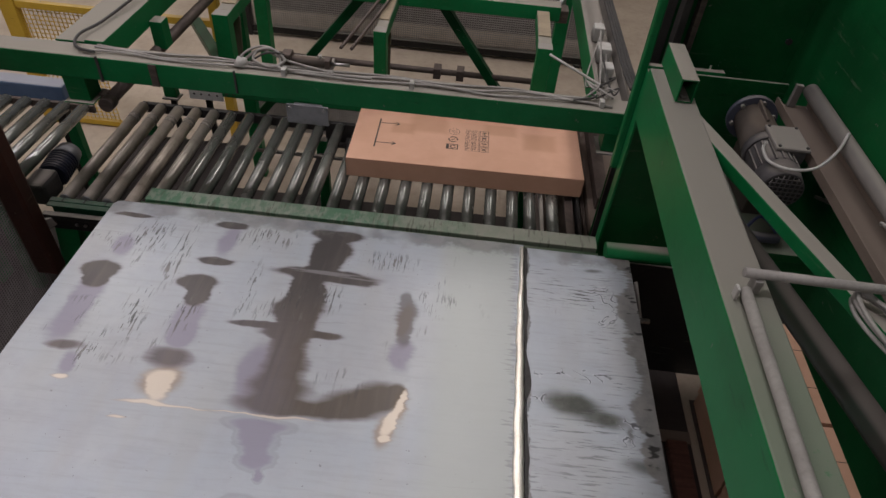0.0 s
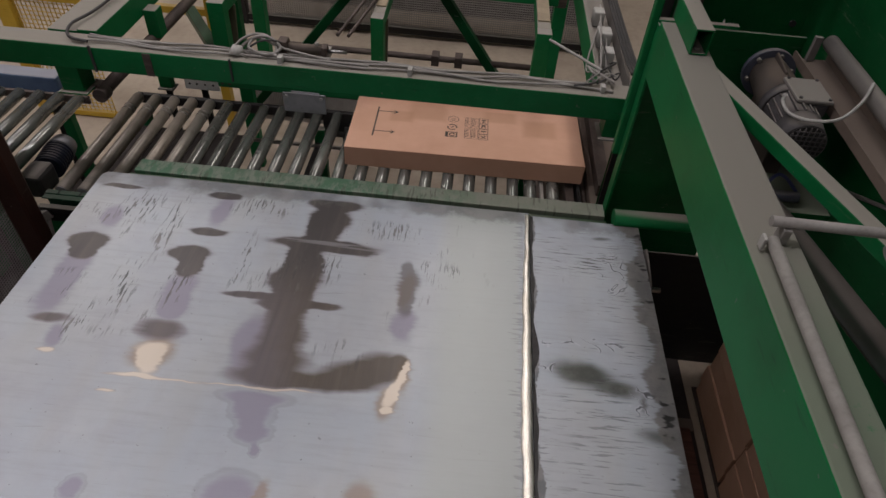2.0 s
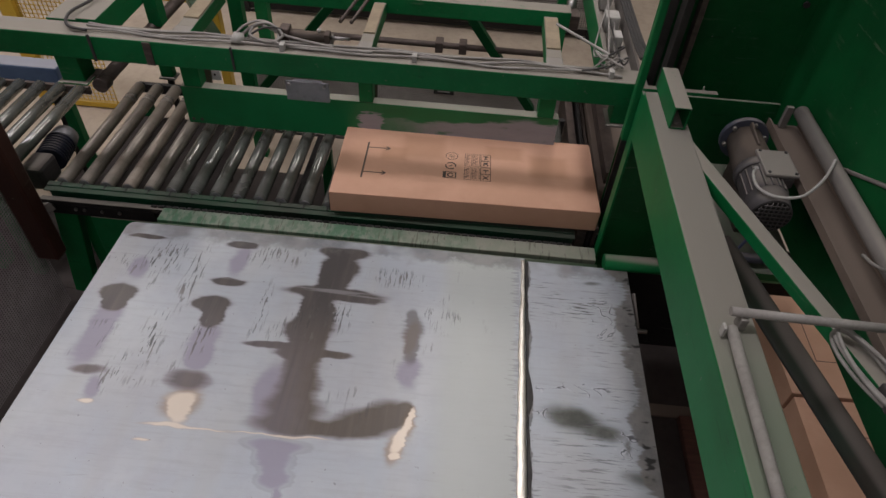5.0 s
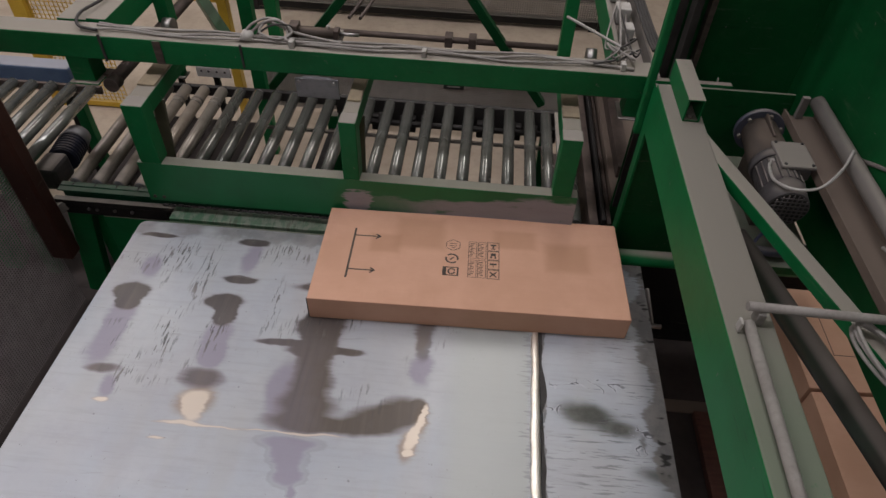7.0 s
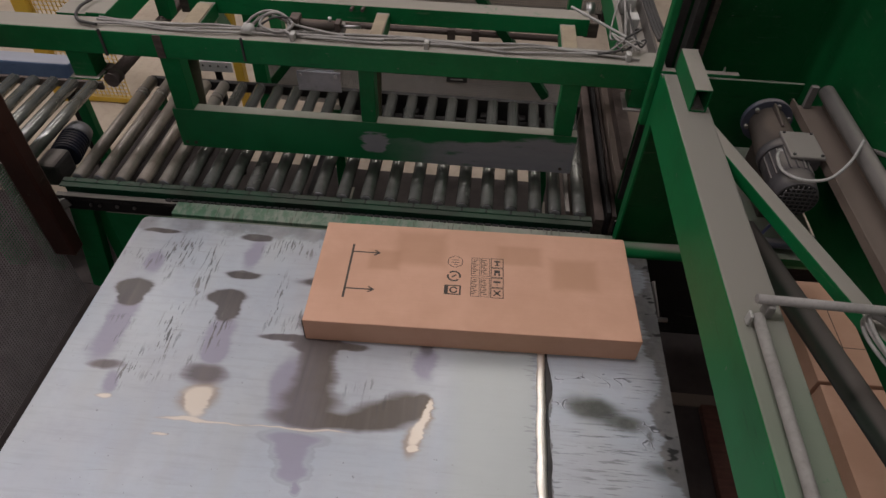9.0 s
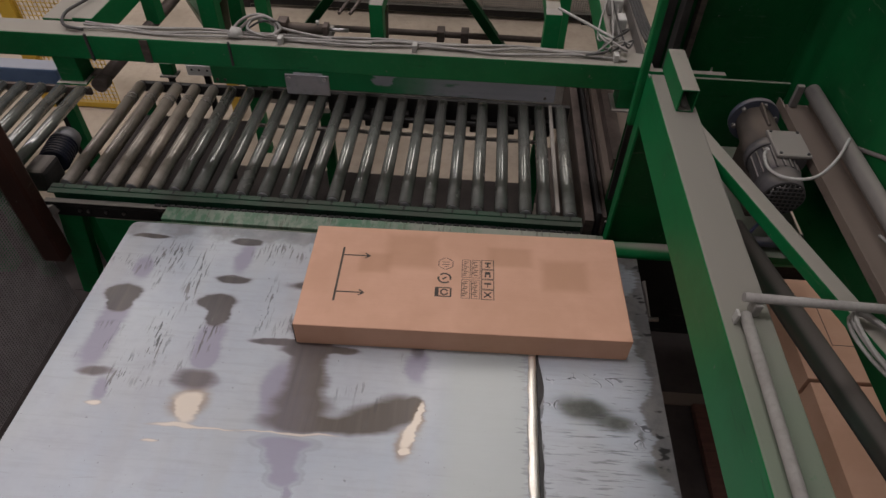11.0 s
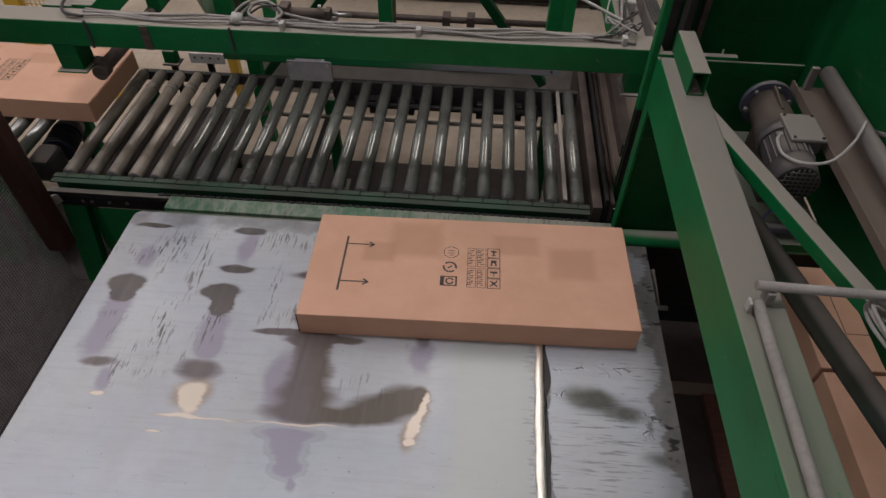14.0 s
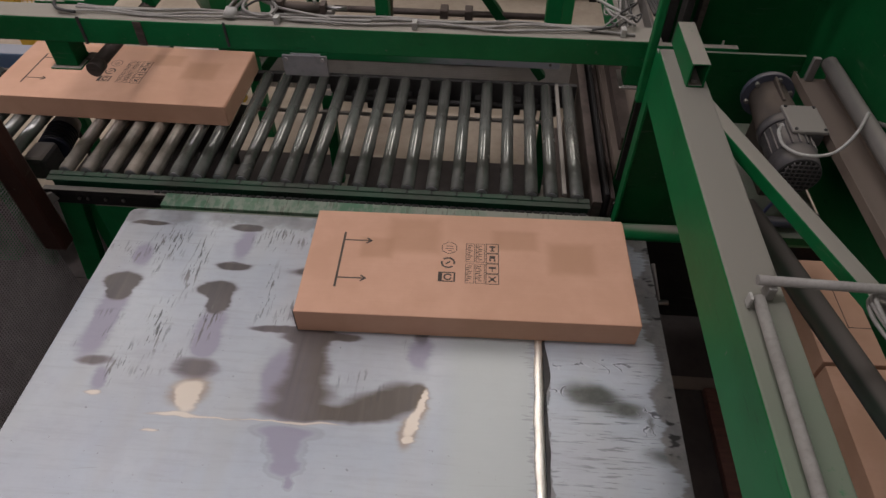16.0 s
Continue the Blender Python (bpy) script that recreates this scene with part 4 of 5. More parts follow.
    bm = block(x0, x1, 0.336, 0.587, z1 - w, z1, 0.001)
    bm = block(x0, x0 + w, 0.336, 0.587, z0, z1 - w, 0.001, bm)
    bm = block(x1 - w, x1, 0.336, 0.587, z0, z1 - w, 0.001, bm)
    bm = block(x0 + w, x1 - w, 0.336, 0.587, z0, z0 + w, 0.001, bm)
    tube = part("square_tube", bm, GREEN, t, "open-ended green square tube")
    part("tube_bolt", rod((2.64, 0.36, 0.747), (2.64, 0.36, 0.757), 0.011, 6), DUSTY, tube)
    # brace, inner beam, channel
    part("diagonal_brace", beam((2.629, 0.377, 0.717), (3.10, -1.1, 0.717), 0.046, 0.04), GREEN, t, "green diagonal brace with dusty top")
    part("side_channel", channel((3.050, 0.52, 0.672), (3.050, -1.6, 0.672), 0.11, 0.03, 0.006), CHANNEL, t, "dusty brown steel channel")
    part("channel_tube", rod((3.078, 0.50, 0.745), (3.078, -1.6, 0.745), 0.024, 16), DUSTY, t, "dusty round tube")
    part("tube_strap", block(3.030, 3.053, 0.498, 0.515, 0.68, 0.758, 0.002), DUSTY, t)
    part("wire_ring", hose([(3.009, -0.198, 0.762), (2.994, -0.218, 0.78), (2.999, -0.248, 0.785), (3.024, -0.263, 0.78), (3.044, -0.248, 0.765)], 0.004), CABLE, t, "bent grey wire hook on the tube")
    part("rear_plate", block(2.70, 3.05, 0.02, 0.585, 0.42, 0.45, 0.002), PANEL, t, "dark green motor plate")
    part("lower_tube", rod((2.585, 0.45, 0.010), (3.35, 0.45, 0.028), 0.034, 16), GREEN, t)
    part("dark_strut", rod((2.808, 0.087, 0.50), (3.087, -1.083, 0.50), 0.035, 18), WORNSTRUT, t, "dark worn round strut")
    # conduits
    part("conduit", rod((2.608, -0.450, 0.786), (3.115, -0.462, 0.786), 0.011, 12), CABLE, t, "grey conduit across the frame")
    part("conduit", rod((2.614, -0.475, 0.758), (2.588, -2.0, 0.758), 0.0125, 12), CABLE, t, "grey conduit along the arm")
    part("conduit_clip", block(2.590, 2.597, -0.492, -0.472, 0.742, 0.772, 0.002), WHITE, t)
    part("conduit_clip", block(2.632, 2.650, -0.468, -0.438, 0.741, 0.778, 0.003), CABLE, t)
    # gear motor
    ax, ay, az, dx = 2.918, 0.478, 0.645, 0.05      # flange centre, and the drift of the axle per metre

    def on(d, up=0.0, side=0.0):
        return (ax - dx * d + side, ay - d, az + up)

    mt = part("gear_motor", rod(on(0.02), on(0.20), 0.056, 24, r2=0.065), GREYBROWN, t, "dusty grey gear motor")
    part("flange", rod(on(0.0), on(0.02), 0.078, 28), BLUEGREY, mt, "round mounting flange with bolts")
    for i in range(6):
        a = i * math.pi / 3 + 0.3
        part("flange_bolt", rod(on(0.018, 0.064 * math.sin(a), 0.064 * math.cos(a)), on(0.032, 0.064 * math.sin(a), 0.064 * math.cos(a)), 0.007, 6), DUSTY, mt)
    part("rib", beam(on(0.02, 0.062), on(0.14, 0.058), 0.009, 0.024), GREYBROWN, mt)
    part("gear_hub", rod(on(0.20), on(0.235), 0.067, 24), GREY, mt)
    part("terminal_box", block(2.888, 2.985, 0.180, 0.300, 0.66, 0.706, 0.010), GREY, mt, "grey terminal box")
    part("box_lid", block(2.886, 2.988, 0.172, 0.303, 0.707, 0.720, 0.006), DUSTY, mt, "dusty lid with four screws")
    for x, y in ((2.897, 0.183), (2.977, 0.183), (2.897, 0.292), (2.977, 0.292)):
        part("lid_screw", rod((x, y, 0.719), (x, y, 0.723), 0.005, 8), OILY, mt)
    for k, (x, y) in enumerate(((2.872, 0.275), (2.866, 0.245), (2.868, 0.215))):
        part("cable_gland", rod((2.89, y, 0.685), (x, y - 0.004, 0.68 - 0.008 * k), 0.012, 10), GREY if k else WHITE, mt, "round cable gland")
    for i in range(9):
        a = math.pi * (0.08 + 0.105 * i)
        part("cooling_fin", beam(on(0.24, 0.064 * math.sin(a), 0.064 * math.cos(a)), on(0.343, 0.064 * math.sin(a), 0.064 * math.cos(a)), 0.005, 0.008, 0.001), GREY, mt)
    part("fan_body", rod(on(0.236), on(0.345), 0.062, 24), GREY, mt)
    part("fan_cover", rod(on(0.346), on(0.412), 0.066, 24, r2=0.060), GREY, mt)
    bm = bmesh.new()
    for i in range(-3, 4):
        h = math.sqrt(max(0.0, 0.055 ** 2 - (0.014 * i) ** 2))
        bm = rod(on(0.416, -h, 0.014 * i), on(0.416, h, 0.014 * i), 0.002, 6, bm)
        bm = rod(on(0.417, 0.014 * i, -h), on(0.417, 0.014 * i, h), 0.002, 6, bm)
    part("fan_grille", bm, GREY, mt, "fan grille")
    # black disc that paints the shade behind the grille
    part("fan_opening", rod(on(0.4125), on(0.414), 0.056, 20), RUBBER, mt, "black disc for the shade inside the fan opening")
    part("cable_gland", rod((2.893, 0.235, 0.69), (2.875, 0.225, 0.695), 0.010, 10), WHITE, mt)
    part("motor_cable", hose([(2.875, 0.225, 0.695), (2.858, 0.19, 0.70), (2.853, 0.12, 0.705), (2.885, 0.065, 0.72), (2.95, 0.06, 0.735), (3.02, 0.12, 0.755), (3.075, 0.20, 0.772)], 0.0045), WHITE, mt, "pale motor cable")
    part("motor_foot", block(2.89, 2.95, 0.20, 0.44, 0.452, 0.60, 0.004), GREYBROWN, mt)
    # blue sensor and cables under the arm
    part("sensor", rod((2.853, 0.062, 0.475), (2.957, 0.059, 0.475), 0.016, 12), BLUEGREY, t)
    part("sensor_cable", hose([(2.853, 0.072, 0.48), (2.903, 0.122, 0.50), (2.930, 0.117, 0.50), (2.957, 0.079, 0.48)], 0.005), BLUECABLE, t)
    # hanging coil of cable
    pts = []
    for i in range(44):
        a = i * math.pi / 5.1
        u, v = 0.125 * math.sin(a), (0.040 + 0.006 * math.sin(i * 0.7)) * math.cos(a)
        pts.append((2.898 - 0.31 * u + 0.95 * v, -0.565 + 0.95 * u + 0.31 * v, 0.748 + 0.006 * (i // 11) + 0.004 * math.sin(i)))
    part("cable_coil", hose(pts, 0.0048, steps=4), CABLE, t, "coil of grey cable hung on the brace")
    part("coil_tie", block(2.888, 2.898, -0.655, -0.60, 0.742, 0.778, 0.003), DARKCABLE, t)
    part("brace_clip", block(2.735, 2.765, -2.0, -1.95, 0.742, 0.76, 0.002), STEEL, t)
    return t


def lip_paint():
    m = Nodes("scored_green_paint")
    n, s = m.noise(2.5, 4), m.noise(1.0, 4, 0.7, m.coords((24, 12, 8)))
    col = m.mix(m.ramp(n, 0.3, 0.7), (0.055, 0.155, 0.085), (0.11, 0.17, 0.115))
    col = m.mix(m.math("MULTIPLY", m.ramp(s, 0.42, 0.62), 0.6), col, (0.27, 0.275, 0.235))
    graded = m.math("MULTIPLY", m.ramp(m.math("ADD", m.split(m.coords())[0], m.math("MULTIPLY", m.math("SUBTRACT", n, 0.5), 0.8)), -0.2, 0.5), 0.65)
    col = m.mix(graded, col, m.mix(s, (0.30, 0.285, 0.24), (0.20, 0.195, 0.155)))
    dark = m.ramp(m.noise(1.0, 3, 0.6, m.coords((70, 10, 5))), 0.56, 0.66)
    col = m.mix(m.math("MULTIPLY", dark, 0.6), col, (0.07, 0.075, 0.05))
    m.bump(s, 0.3, 0.001)
    return m.done(col, 0.5, 0.2)


LIP = lip_paint()
WOODBOARD = plain("dark_brown_wood", (0.12, 0.05, 0.035), (0.07, 0.03, 0.022), 0.7, 0.0, 6, 0.3, (1, 8, 8))
WORNSTRUT = painted("worn_strut_paint", (0.03, 0.045, 0.032), (0.045, 0.036, 0.03), dust=(0.155, 0.135, 0.12), amount=0.9, rough=0.45)
POLISHED = plain("polished_fold", (0.92, 0.88, 0.80), (0.72, 0.67, 0.58), 0.34, 0.9, 9, 0.15, (3, 1, 1))
LIFT = lifter()


# ---------------------------------------------------------------- mast and enclosure
def mast():
    s = thing("lift_mast", 2.9, 0.9, 0, "tall green lift mast and sheet metal enclosure", "machine frame")
    part("front_flange", block(2.552, 2.578, 0.605, 0.64, 0.50, 2.6), GREEN, s, "narrow green upright edge")
    part("lower_flange", block(2.60, 2.63, 0.605, 0.64, -LEVEL, 0.499), PANEL, s)
    part("guide_rail", block(2.66, 2.685, 0.70, 0.76, 0.0, 2.6, 0.002), OILY, s, "brown guide rail")
    part("guide_rail", block(2.715, 2.735, 0.72, 0.76, 0.0, 2.6, 0.002), RUST, s, "brown guide rail")
    part("guide_web", block(2.60, 2.655, 0.77, 0.785, 0.0, 2.6, 0.001), OILY, s)
    part("back_panel", block(2.60, 3.1245, 0.801, 0.81, -LEVEL, 2.6, 0.0), PANEL, s, "dark green sheet metal panel")
    part("side_panel", block(3.125, 3.135, -0.9, 0.815, 0.36, 2.6, 0.0), PANEL, s, "green sheet metal side panel")
    # black in place of panel green: the shade down here is in the colour
    part("lower_panel", block(2.58, 3.60, 0.645, 0.655, -LEVEL, -0.02, 0.001), BLACK, s, "lower panel coloured black for its deep shade")
    part("panel_rib", beam((3.121, 0.26, 0.71), (3.121, -0.30, 0.975), 0.006, 0.012), DUSTY, s, "thin pale rib on the panel")
    part("panel_bolt", rod((3.085, 0.801, 0.98), (3.085, 0.792, 0.98), 0.012, 6), RUBBER, s)


mast()


def floor_guides():
    g = thing("vertical_guide", 2.55, 1.2, 0, "brown dusty vertical guide and perforated guard", "guide")
    part("guide_plate", block(2.50, 2.54, 0.66, 1.9, -0.60, -0.03, 0.002), RUST, g)
    part("guide_bar", block(2.58, 2.60, 0.70, 1.9, -0.40, -0.04, 0.002), RUST, g)
    part("guide_bar", block(2.64, 2.70, 1.0, 1.9, -0.30, 0.05, 0.002), RUST, g)
    part("guide_housing", block(2.61, 2.84, 0.86, 1.95, -0.60, -0.015, 0.004), CHANNEL, g, "dusty brown guide housing")
    for y in (0.98, 1.22, 1.46):
        part("housing_bolt", rod((2.70, y, -0.015), (2.70, y, -0.006), 0.012, 6), OILY, g)
    part("chain_run", block(2.555, 2.572, 0.70, 1.9, -0.30, -0.02, 0.003), OILY, g, "oily hanging chain")
    part("guide_foot", block(2.46, 2.74, 0.66, 1.95, -LEVEL, -0.601, 0.002), RUST, g)


floor_guides()


# ---------------------------------------------------------------- cartons
L, W, H = 1.15, 0.486, 0.106


def print_mesh(ox, oy, rects):
    bm = bmesh.new()
    for cx, cy, sx, sy, *rot in rects:
        m = Matrix.Translation((cx, cy, H + 0.0006)) @ Matrix.Rotation(radians(rot[0] if rot else 0), 4, "Z")
        v = [bm.verts.new(m @ Vector((a * sx / 2, b * sy / 2, 0))) for a, b in ((-1, -1), (1, -1), (1, 1), (-1, 1))]
        bm.faces.new(v)
    return bm


def carton(name, label, detail=True, material=None):
    """A flat carton with its base at z = 0, centre at the origin."""
    ob = new(name)
    base_of[ob] = Vector((0, 0, 0))
    tagged(ob, label, "cardboard box")
    bm = bmesh.new()
    bmesh.ops.create_cube(bm, size=1.0)
    bm.transform(Matrix.Translation((0, 0, H / 2)) @ Matrix.Diagonal((L, W, H, 1)))
    bevel(bm, bm.edges[:], 0.003, 2)
    part("body", bm, material or CARTON, ob)
    if not detail:
        return ob
    # long arrows with a cross bar
    rects = [(-0.455, 0.0, 0.008, 0.262)]
    for y in (0.092, -0.088):
        rects.append((-0.405, y, 0.10, 0.006))
        rects += [(-0.362, y + 0.006, 0.024, 0.006, -35), (-0.362, y - 0.006, 0.024, 0.006, 35)]
    part("printed_arrows", print_mesh(0, 0, rects), INK, ob, "black printed arrows")
    # handling pictograms in frames
    rects = []
    for i in range(4):
        y0 = 0.076 - i * 0.0485
        x0 = 0.087
        for dx, dy, sx, sy in ((0, 0.022, 0.047, 0.003), (0, -0.022, 0.047, 0.003), (-0.022, 0, 0.003, 0.047), (0.022, 0, 0.003, 0.047)):
            rects.append((x0 + dx, y0 + dy, sx, sy))
        if i == 0:
            rects += [(x0, y0, 0.006, 0.026), (x0, y0 + 0.008, 0.022, 0.008), (x0, y0 - 0.012, 0.018, 0.004)]
        elif i == 1:
            rects += [(x0, y0 + 0.006, 0.020, 0.014), (x0 - 0.008, y0 - 0.008, 0.006, 0.012), (x0 + 0.008, y0 - 0.008, 0.006, 0.012)]
        elif i == 2:
            rects += [(x0, y0 + 0.004, 0.026, 0.009), (x0, y0 - 0.006, 0.003, 0.016)]
        else:
            rects += [(x0, y0, 0.036, 0.005, 45), (x0, y0, 0.036, 0.005, -45), (x0, y0, 0.012, 0.012)]
    part("printed_pictograms", print_mesh(0, 0, rects), INK, ob, "row of framed handling symbols")
    rects = []
    for col in (0, 1):
        x0 = 0.008 + col * 0.036
        for row in (0, 1):
            y0 = 0.052 - row * 0.098
            for dx, dy, sx, sy in ((0, 0.044, 0.032, 0.002), (0, -0.044, 0.032, 0.002), (-0.015, 0, 0.002, 0.09), (0.015, 0, 0.002, 0.09)):
                rects.append((x0 + dx, y0 + dy, sx, sy))
            for k in range(9):
                rects.append((x0 - 0.004 * ((k * 7 + col) % 3), y0 + 0.034 - 0.0083 * k, 0.018 - 0.003 * ((k * 5 + row) % 3), 0.0035))
    part("printed_text_block", print_mesh(0, 0, rects), INK, ob, "framed block of small unreadable print")
    rects = []
    for cy, kind in ((0.072, 0), (0.0, 1), (-0.066, 2)):
        if kind == 0:
            for k in range(6):
                a = k * 60
                rects.append((-0.068 + 0.026 * math.cos(radians(a)), cy + 0.026 * math.sin(radians(a)), 0.026, 0.003, a + 90))
            rects += [(-0.068, cy + 0.008, 0.026, 0.003), (-0.068, cy - 0.004, 0.03, 0.003), (-0.066, cy - 0.014, 0.014, 0.003)]
        elif kind == 1:
            for k in range(12):
                if k % 6 != 5:
                    a = k * 30
                    rects.append((-0.070 + 0.022 * math.cos(radians(a)), cy + 0.022 * math.sin(radians(a)), 0.013, 0.007, a + 90))
            rects += [(-0.070, cy, 0.02, 0.006, 40)]
        else:
            rects += [(-0.095, cy, 0.014, 0.044), (-0.072, cy + 0.020, 0.05, 0.005), (-0.072, cy - 0.020, 0.05, 0.005), (-0.045, cy, 0.006, 0.044)]
            for k in range(8):
                a = 45 + k * 40
                rects.append((-0.068 + 0.012 * math.cos(radians(a)), cy + 0.012 * math.sin(radians(a)), 0.010, 0.006, a + 90))
    part("printed_emblems", print_mesh(0, 0, rects), INK, ob, "three printed round and square emblems")
    # glued end flap with a dark slit at the corner
    bm = bmesh.new()
    bmesh.ops.create_cube(bm, size=1.0)
    bm.transform(Matrix.Translation((-L / 2 - 0.0012, -W / 2 + 0.004, H / 2)) @ Matrix.Diagonal((0.003, 0.006, H * 0.92, 1)))
    part("flap_slit", bm, RUBBER, ob, "dark slit of the end flap")
    bm = bmesh.new()
    bmesh.ops.create_cube(bm, size=1.0)
    bm.transform(Matrix.Translation((L / 2 + 0.0012, 0, H / 2)) @ Matrix.Diagonal((0.003, W - 0.012, H * 0.9, 1)))
    part("end_flap", bm, CARTON, ob)
    return ob


BOX_A = carton("cardboard_box", "flat brown cardboard box with black handling print, pushed onto the table")
BOX_B = carton("cardboard_box", "flat brown cardboard box with black handling print, arriving on the rollers")


def carton_stack():
    proto = None
    rnd = random.Random(2)
    for col, (x, y) in enumerate(((3.823, 0.213), (3.823, -0.288), (3.823, -0.803))):
        for i in range(6):
            z = 0.008 + i * (H + 0.001)
            m = pose(x + rnd.uniform(-0.008, 0.008), y + rnd.uniform(-0.006, 0.006), z, 0, 0, rnd.uniform(-0.4, 0.4))
            if proto is None:
                proto = carton("stacked_carton", "flat brown cardboard box in a stack", False, CARTON_OLD)
                tagged(proto, group="stacked cartons")
                bm = bmesh.new()
                for cx, cy, sx, sy in ((-0.435, 0.007, 0.003, 0.19), (-0.38, -0.085, 0.11, 0.003), (-0.38, 0.10, 0.11, 0.003)):
                    bmesh.ops.create_cube(bm, size=1.0, matrix=Matrix.Translation((cx, cy, H - 0.0002)) @ Matrix.Diagonal((sx, sy, 0.0016, 1)))
                part("flap_joint", bm, INK, proto, "dark joint between the flaps")
                proto.matrix_basis = m
            else:
                copy_thing(proto, m)
    bm = block(3.24, 4.42, -1.06, 0.48, -LEVEL, -LEVEL + 0.008, 0.001)
    solo("pallet_sheet", bm, RUST, "thin brown board under the carton stack", "pallet")


carton_stack()
# lit concrete between the dark plates, added as a thin pale bar
solo("floor_strip", block(2.92, 3.20, 0.222, 0.288, -LEVEL + 0.007, -LEVEL + 0.014, 0.002), CHANNEL, "pale bar for the lit strip of pit floor", "floor strip", kind="structure")
solo("wooden_beam", block(3.07, 3.165, -1.05, 0.215, -LEVEL + 0.007, -LEVEL + 0.05, 0.006), WOODBOARD, "dark red-brown wooden beam beside the carton stack", "timber")


# ---------------------------------------------------------------- fences
def wire_panel(name, material, origin, ux, uy, nu, nv, su, sv, r, parent, label):
    bm = bmesh.new()
    o, ux, uy = Vector(origin), Vector(ux), Vector(uy)
    n = ux.cross(uy)

    def bar(a, b, side, lift):
        vs = []
        for p in (a, b):
            for i, j in ((-1, -1), (1, -1), (1, 1), (-1, 1)):
                vs.append(bm.verts.new(p + side * r * i + n * (r * j + lift) + Vector((0, 0, LEVEL))))
        for k in range(4):
            bm.faces.new((vs[k], vs[(k + 1) % 4], vs[4 + (k + 1) % 4], vs[4 + k]))

    for i in range(nu + 1):
        bar(o + ux * su * i, o + ux * su * i + uy * sv * nv, ux, r)
    for j in range(nv + 1):
        bar(o + uy * sv * j, o + uy * sv * j + ux * su * nu, uy, -r)
    ob = part(name, bm, material, parent, label)
    ob["kind"] = "stuff"
    return ob


def fences():
    f = thing("guard_fence", 1.3, 4.0, 0, "grey wire mesh guard fence with dark bottom rail", "fence")
    wire_panel("wire_mesh", GREYWIRE, (-0.05, 4.0, -0.66), (1, 0, 0), (0, 0, 1), 148, 88, 0.02, 0.02, 0.0035, f, "grey wire mesh")
    part("bottom_rail", block(-0.10, 2.95, 3.97, 4.03, -0.72, -0.66), BLACK, f)
    part("foot", block(-0.06, 0.0, 3.96, 4.04, -LEVEL, -0.72), BLACK, f)
    part("foot", block(2.86, 2.92, 3.96, 4.04, -LEVEL, -0.72), BLACK, f)
    part("fence_post", block(-0.14, -0.06, 3.95, 4.03, -LEVEL, 1.2), BLACK, f)
    part("fence_post", block(2.93, 3.01, 3.95, 4.03, -LEVEL, 1.2), BLACK, f)
    # added sheet that keeps the view through the mesh dark
    solo("dark_screen", block(-0.05, 2.93, 4.25, 4.27, -0.62, 1.2, 0.002), SHADEBACKING, "dark brown sheet added behind the mesh", "screen", kind="structure")

    b = thing("low_mesh_guard", 1.5, 2.2, 0, "low grey wire mesh guard behind the conveyor", "fence")
    wire_panel("wire_mesh", PALEWIRE, (0.50, 2.2, -0.56), (1, 0, 0), (0, 0, 1), 180, 30, 0.0125, 0.0125, 0.0033, b, "dusty grey wire mesh")
    part("top_rail", block(0.48, 2.77, 2.19, 2.21, -0.178, -0.16, 0.003), RUST, b)
    # another added sheet, so the pale wires stand against dark
    part("backing", block(0.50, 2.76, 2.225, 2.230, -0.56, -0.18, 0.001), SHADEBACKING, b, "added dark sheet behind the wires")
    part("sign", block(1.735, 1.865, 2.185, 2.190, -0.335, -0.292, 0.001), RUBBER, b, "small black sign")
    part("sign_bar", block(1.76, 1.84, 2.183, 2.185, -0.319, -0.311, 0.0), WHITE, b, "pale line of print")
    for x in (0.50, 2.72):
        part("post", block(x, x + 0.03, 2.232, 2.262, -LEVEL, -0.18), BLACK, b)

    y = thing("safety_fence", -0.5, 2.3, 0, "yellow safety fence with wire mesh infill", "fence")
    part("fence_post", block(-1.045, -0.945, 2.27, 2.33, -LEVEL, 1.2), YELLOW, y)
    part("fence_post", block(0.315, 0.375, 2.27, 2.33, -LEVEL, 1.2), YELLOW, y)
    part("top_rail", block(-0.944, 0.314, 2.28, 2.32, 0.085, 0.13), YELLOW, y)
    part("bottom_rail", block(-0.944, -0.50, 2.28, 2.32, -0.74, -0.70), YELLOW, y)
    wire_panel("wire_mesh", YELLOW, (-0.94, 2.3, -0.70), (1, 0, 0), (0, 0, 1), 15, 27, 0.0294, 0.0294, 0.0021, y, "yellow wire mesh")

    g = thing("mesh_guard", 0.35, -0.3, 0, "black wire mesh guard with brown upright beside the table", "fence")
    wire_panel("wire_mesh", GUARDWIRE, (0.03, 0.56, -LEVEL + 0.02), (0, -1, 0), (0, 0, 1), 134, 90, 0.0135, 0.0135, 0.0016, g, "dark wire mesh")
    part("upright", block(0.045, 0.150, 0.49, 0.57, -0.36, 1.6, 0.012), BROWN, g, "dark brown upright post")
    # dark plates laid over the concrete: floor shade put in as colour
    solo("dark_pit_plate", block(-1.5, 3.2, -2.4, 0.644, -LEVEL, -LEVEL + 0.006, 0.001), SHADEBACKING, "dark plate for the shaded floor under the lifting table", "floor plate", kind="structure")
    solo("side_floor_plate", block(-2.2, -0.452, 0.646, 1.30, -LEVEL, -LEVEL + 0.006, 0.001), SHADEBACKING, "dark plate for the shaded floor under the infeed rollers", "floor plate", kind="structure")
    solo("dark_floor_plate", block(-0.45, 2.45, 0.646, 1.75, -LEVEL, -LEVEL + 0.006, 0.001), SHADEBACKING, "dark plate for the shaded floor under the rollers", "floor plate", kind="structure")


fences()


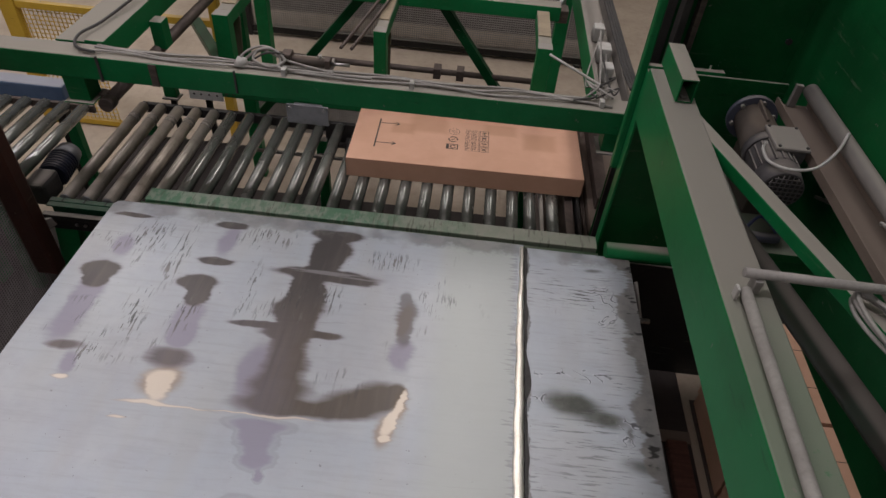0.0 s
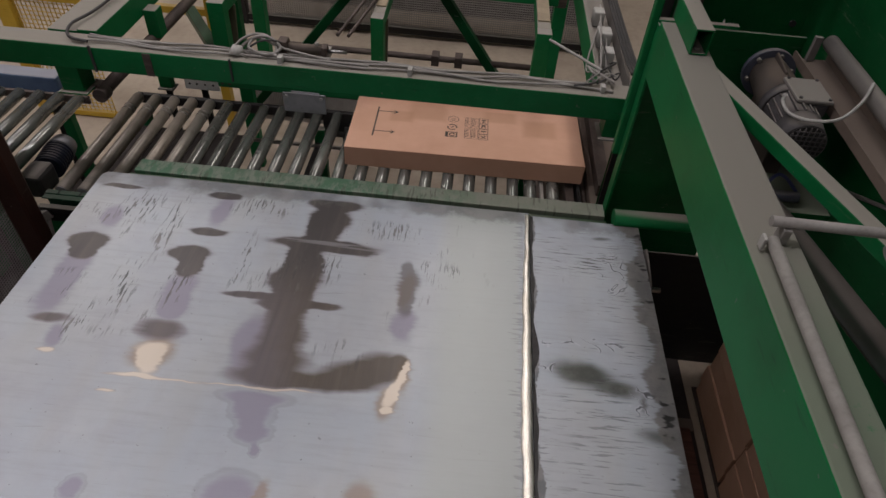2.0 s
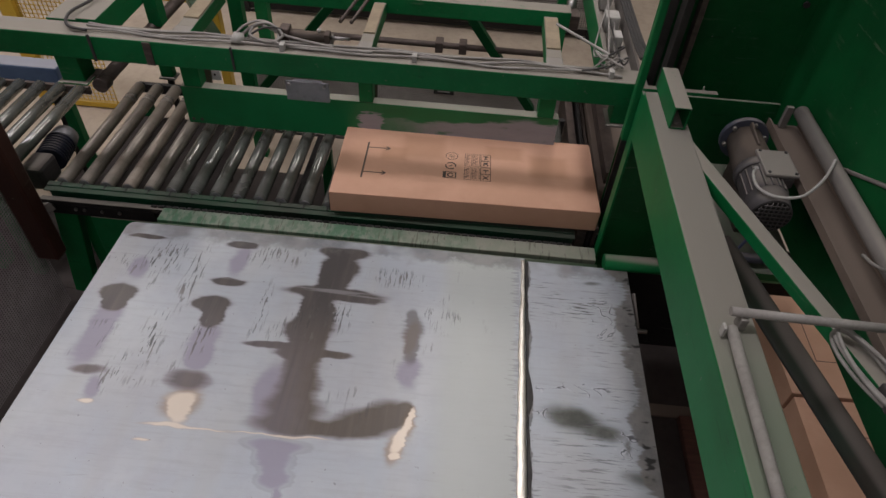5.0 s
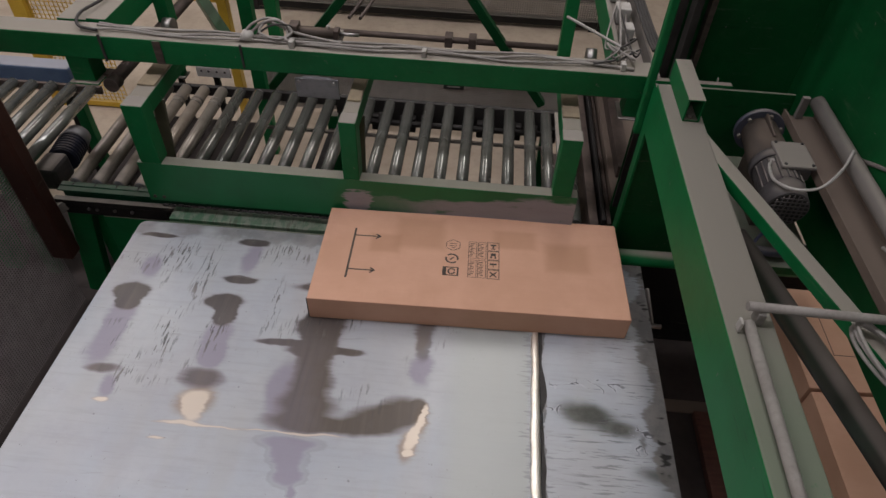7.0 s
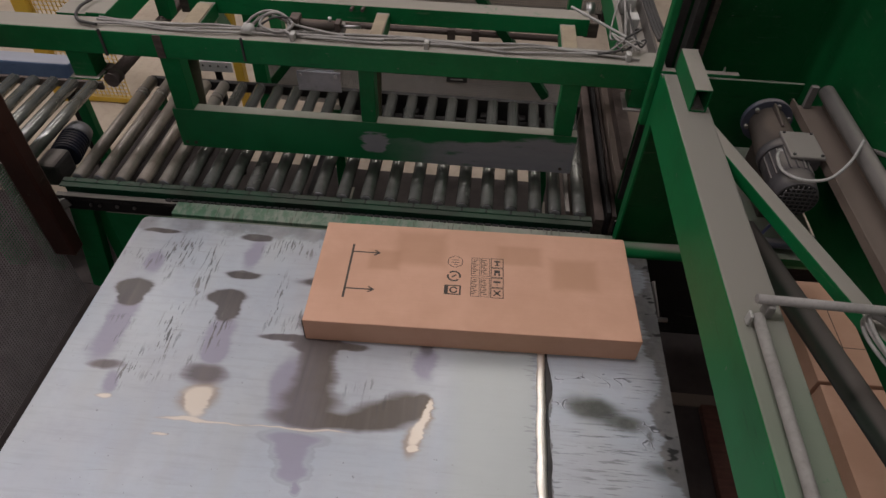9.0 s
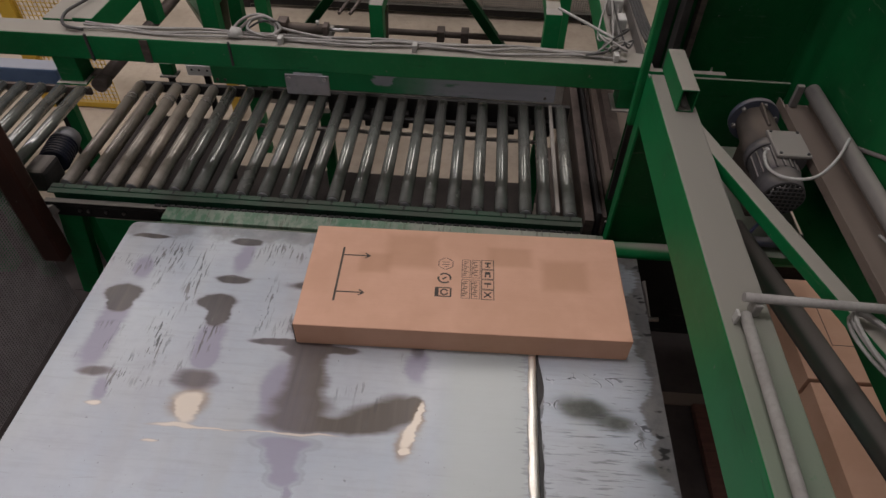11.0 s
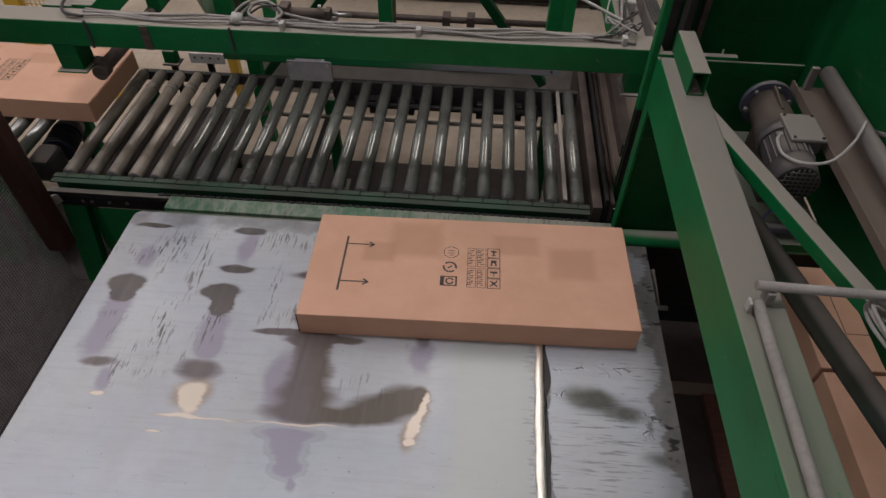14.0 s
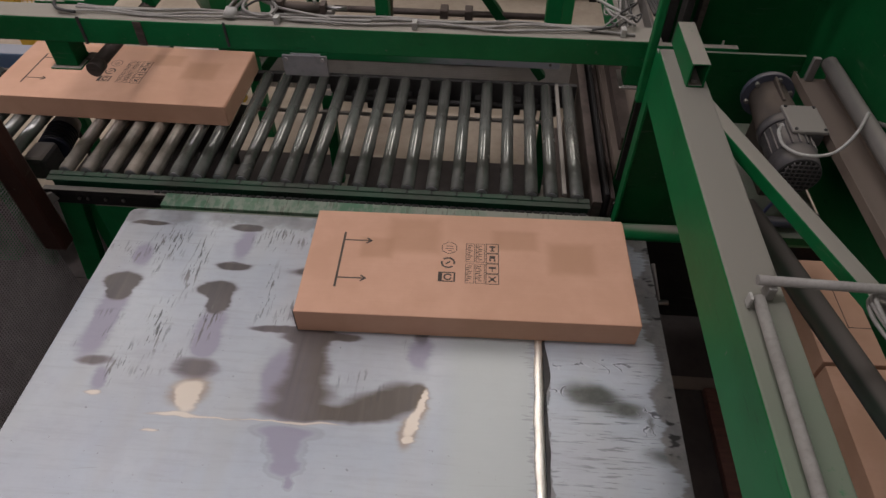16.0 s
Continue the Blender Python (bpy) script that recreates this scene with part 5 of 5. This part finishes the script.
def side_machine():
    s = thing("blue_machine", -0.5, 1.75, 0, "pale blue machine housing beside the infeed rollers", "machine")
    part("housing", block(-1.3, -0.25, 1.50, 1.60, -0.10, 0.03, 0.01), BLUE, s)
    for x in (-1.2, -0.36):
        part("leg", block(x, x + 0.06, 1.52, 1.58, -LEVEL, -0.10), BLACK, s)
    c = thing("clamp_stand", 0.32, 1.62, 0, "small green clamp with a grey foot on a stand", "bracket")
    part("clamp", block(0.275, 0.345, 1.595, 1.645, -0.02, 0.05, 0.006), GREEN, c)
    part("clamp_plate", block(0.265, 0.355, 1.585, 1.655, -0.032, -0.021, 0.002), DUSTY, c, "dusty grey plate")
    part("stand", block(0.295, 0.325, 1.61, 1.635, -LEVEL, -0.0325), BLACK, c)
    w = thing("sensor_bracket", 0.62, 1.62, 0, "white perforated sensor bracket on a dark stand", "bracket")
    part("plate", block(0.42, 0.61, 1.60, 1.61, -0.015, 0.045, 0.002), CLEANWHITE, w)
    part("stand", block(0.50, 0.53, 1.611, 1.64, -LEVEL, 0.03), BLACK, w)
    for x in (0.45, 0.49, 0.535, 0.58):
        part("hole", rod((x, 1.5995, 0.02), (x, 1.5975, 0.02), 0.006, 10), RUBBER, w)


side_machine()


# ---------------------------------------------------------------- motion
def motions():
    lift = ((0, 0.205), (0.5, 0.318), (1, 0.365), (1.5, 0.362), (2, 0.307), (2.5, 0.18), (3, 0.056), (3.5, 0.0), (4, 0.0), (16, 0.0))
    b = base_of[LIFT]
    walk(LIFT, [(t, pose(b.x, b.y, b.z + z)) for t, z in lift])
    push = ((0, PUSH_REST), (3.55, PUSH_REST), (4.0, 1.45), (4.2, 1.375), (6.5, 0.662), (7, 0.512), (7.2, 0.449), (7.35, 0.412), (7.42, 0.416), (7.5, 0.444), (7.7, 0.496),
            (8.0, 0.574), (8.5, 0.716), (9.0, 0.858), (9.2, 0.915), (10.9, 1.40), (11.3, 1.52), (11.5, PUSH_REST), (16, PUSH_REST))
    walk(PUSHER, [(t, pose(1.5, y, LEVEL)) for t, y in push])
    slide = ((0, 1.290, 1.2, 1.99), (3.65, 1.290, 1.2, 1.99), (4.0, 1.19, 1.2, 1.988), (4.2, 1.125, 1.25, 1.988), (6.5, 0.415, 1.4, 1.99), (7, 0.27, 1.45, 1.993), (7.2, 0.195, 1.45, 1.994), (7.36, 0.150, 1.45, 1.995), (16, 0.150, 1.45, 1.995))
    walk(BOX_A, [(t, pose(x, y, LEVEL, 0, 0, a)) for t, y, a, x in slide])
    walk(BOX_B, [(t, pose(max(-1.1, 0.345 + 0.33 * (t - 14.5)) - L / 2, 1.26, LEVEL, 0, 0, -0.6)) for t in (0, 5, 10, 10.3, 10.6, 11, 12, 13, 14, 15, 16)])


motions()
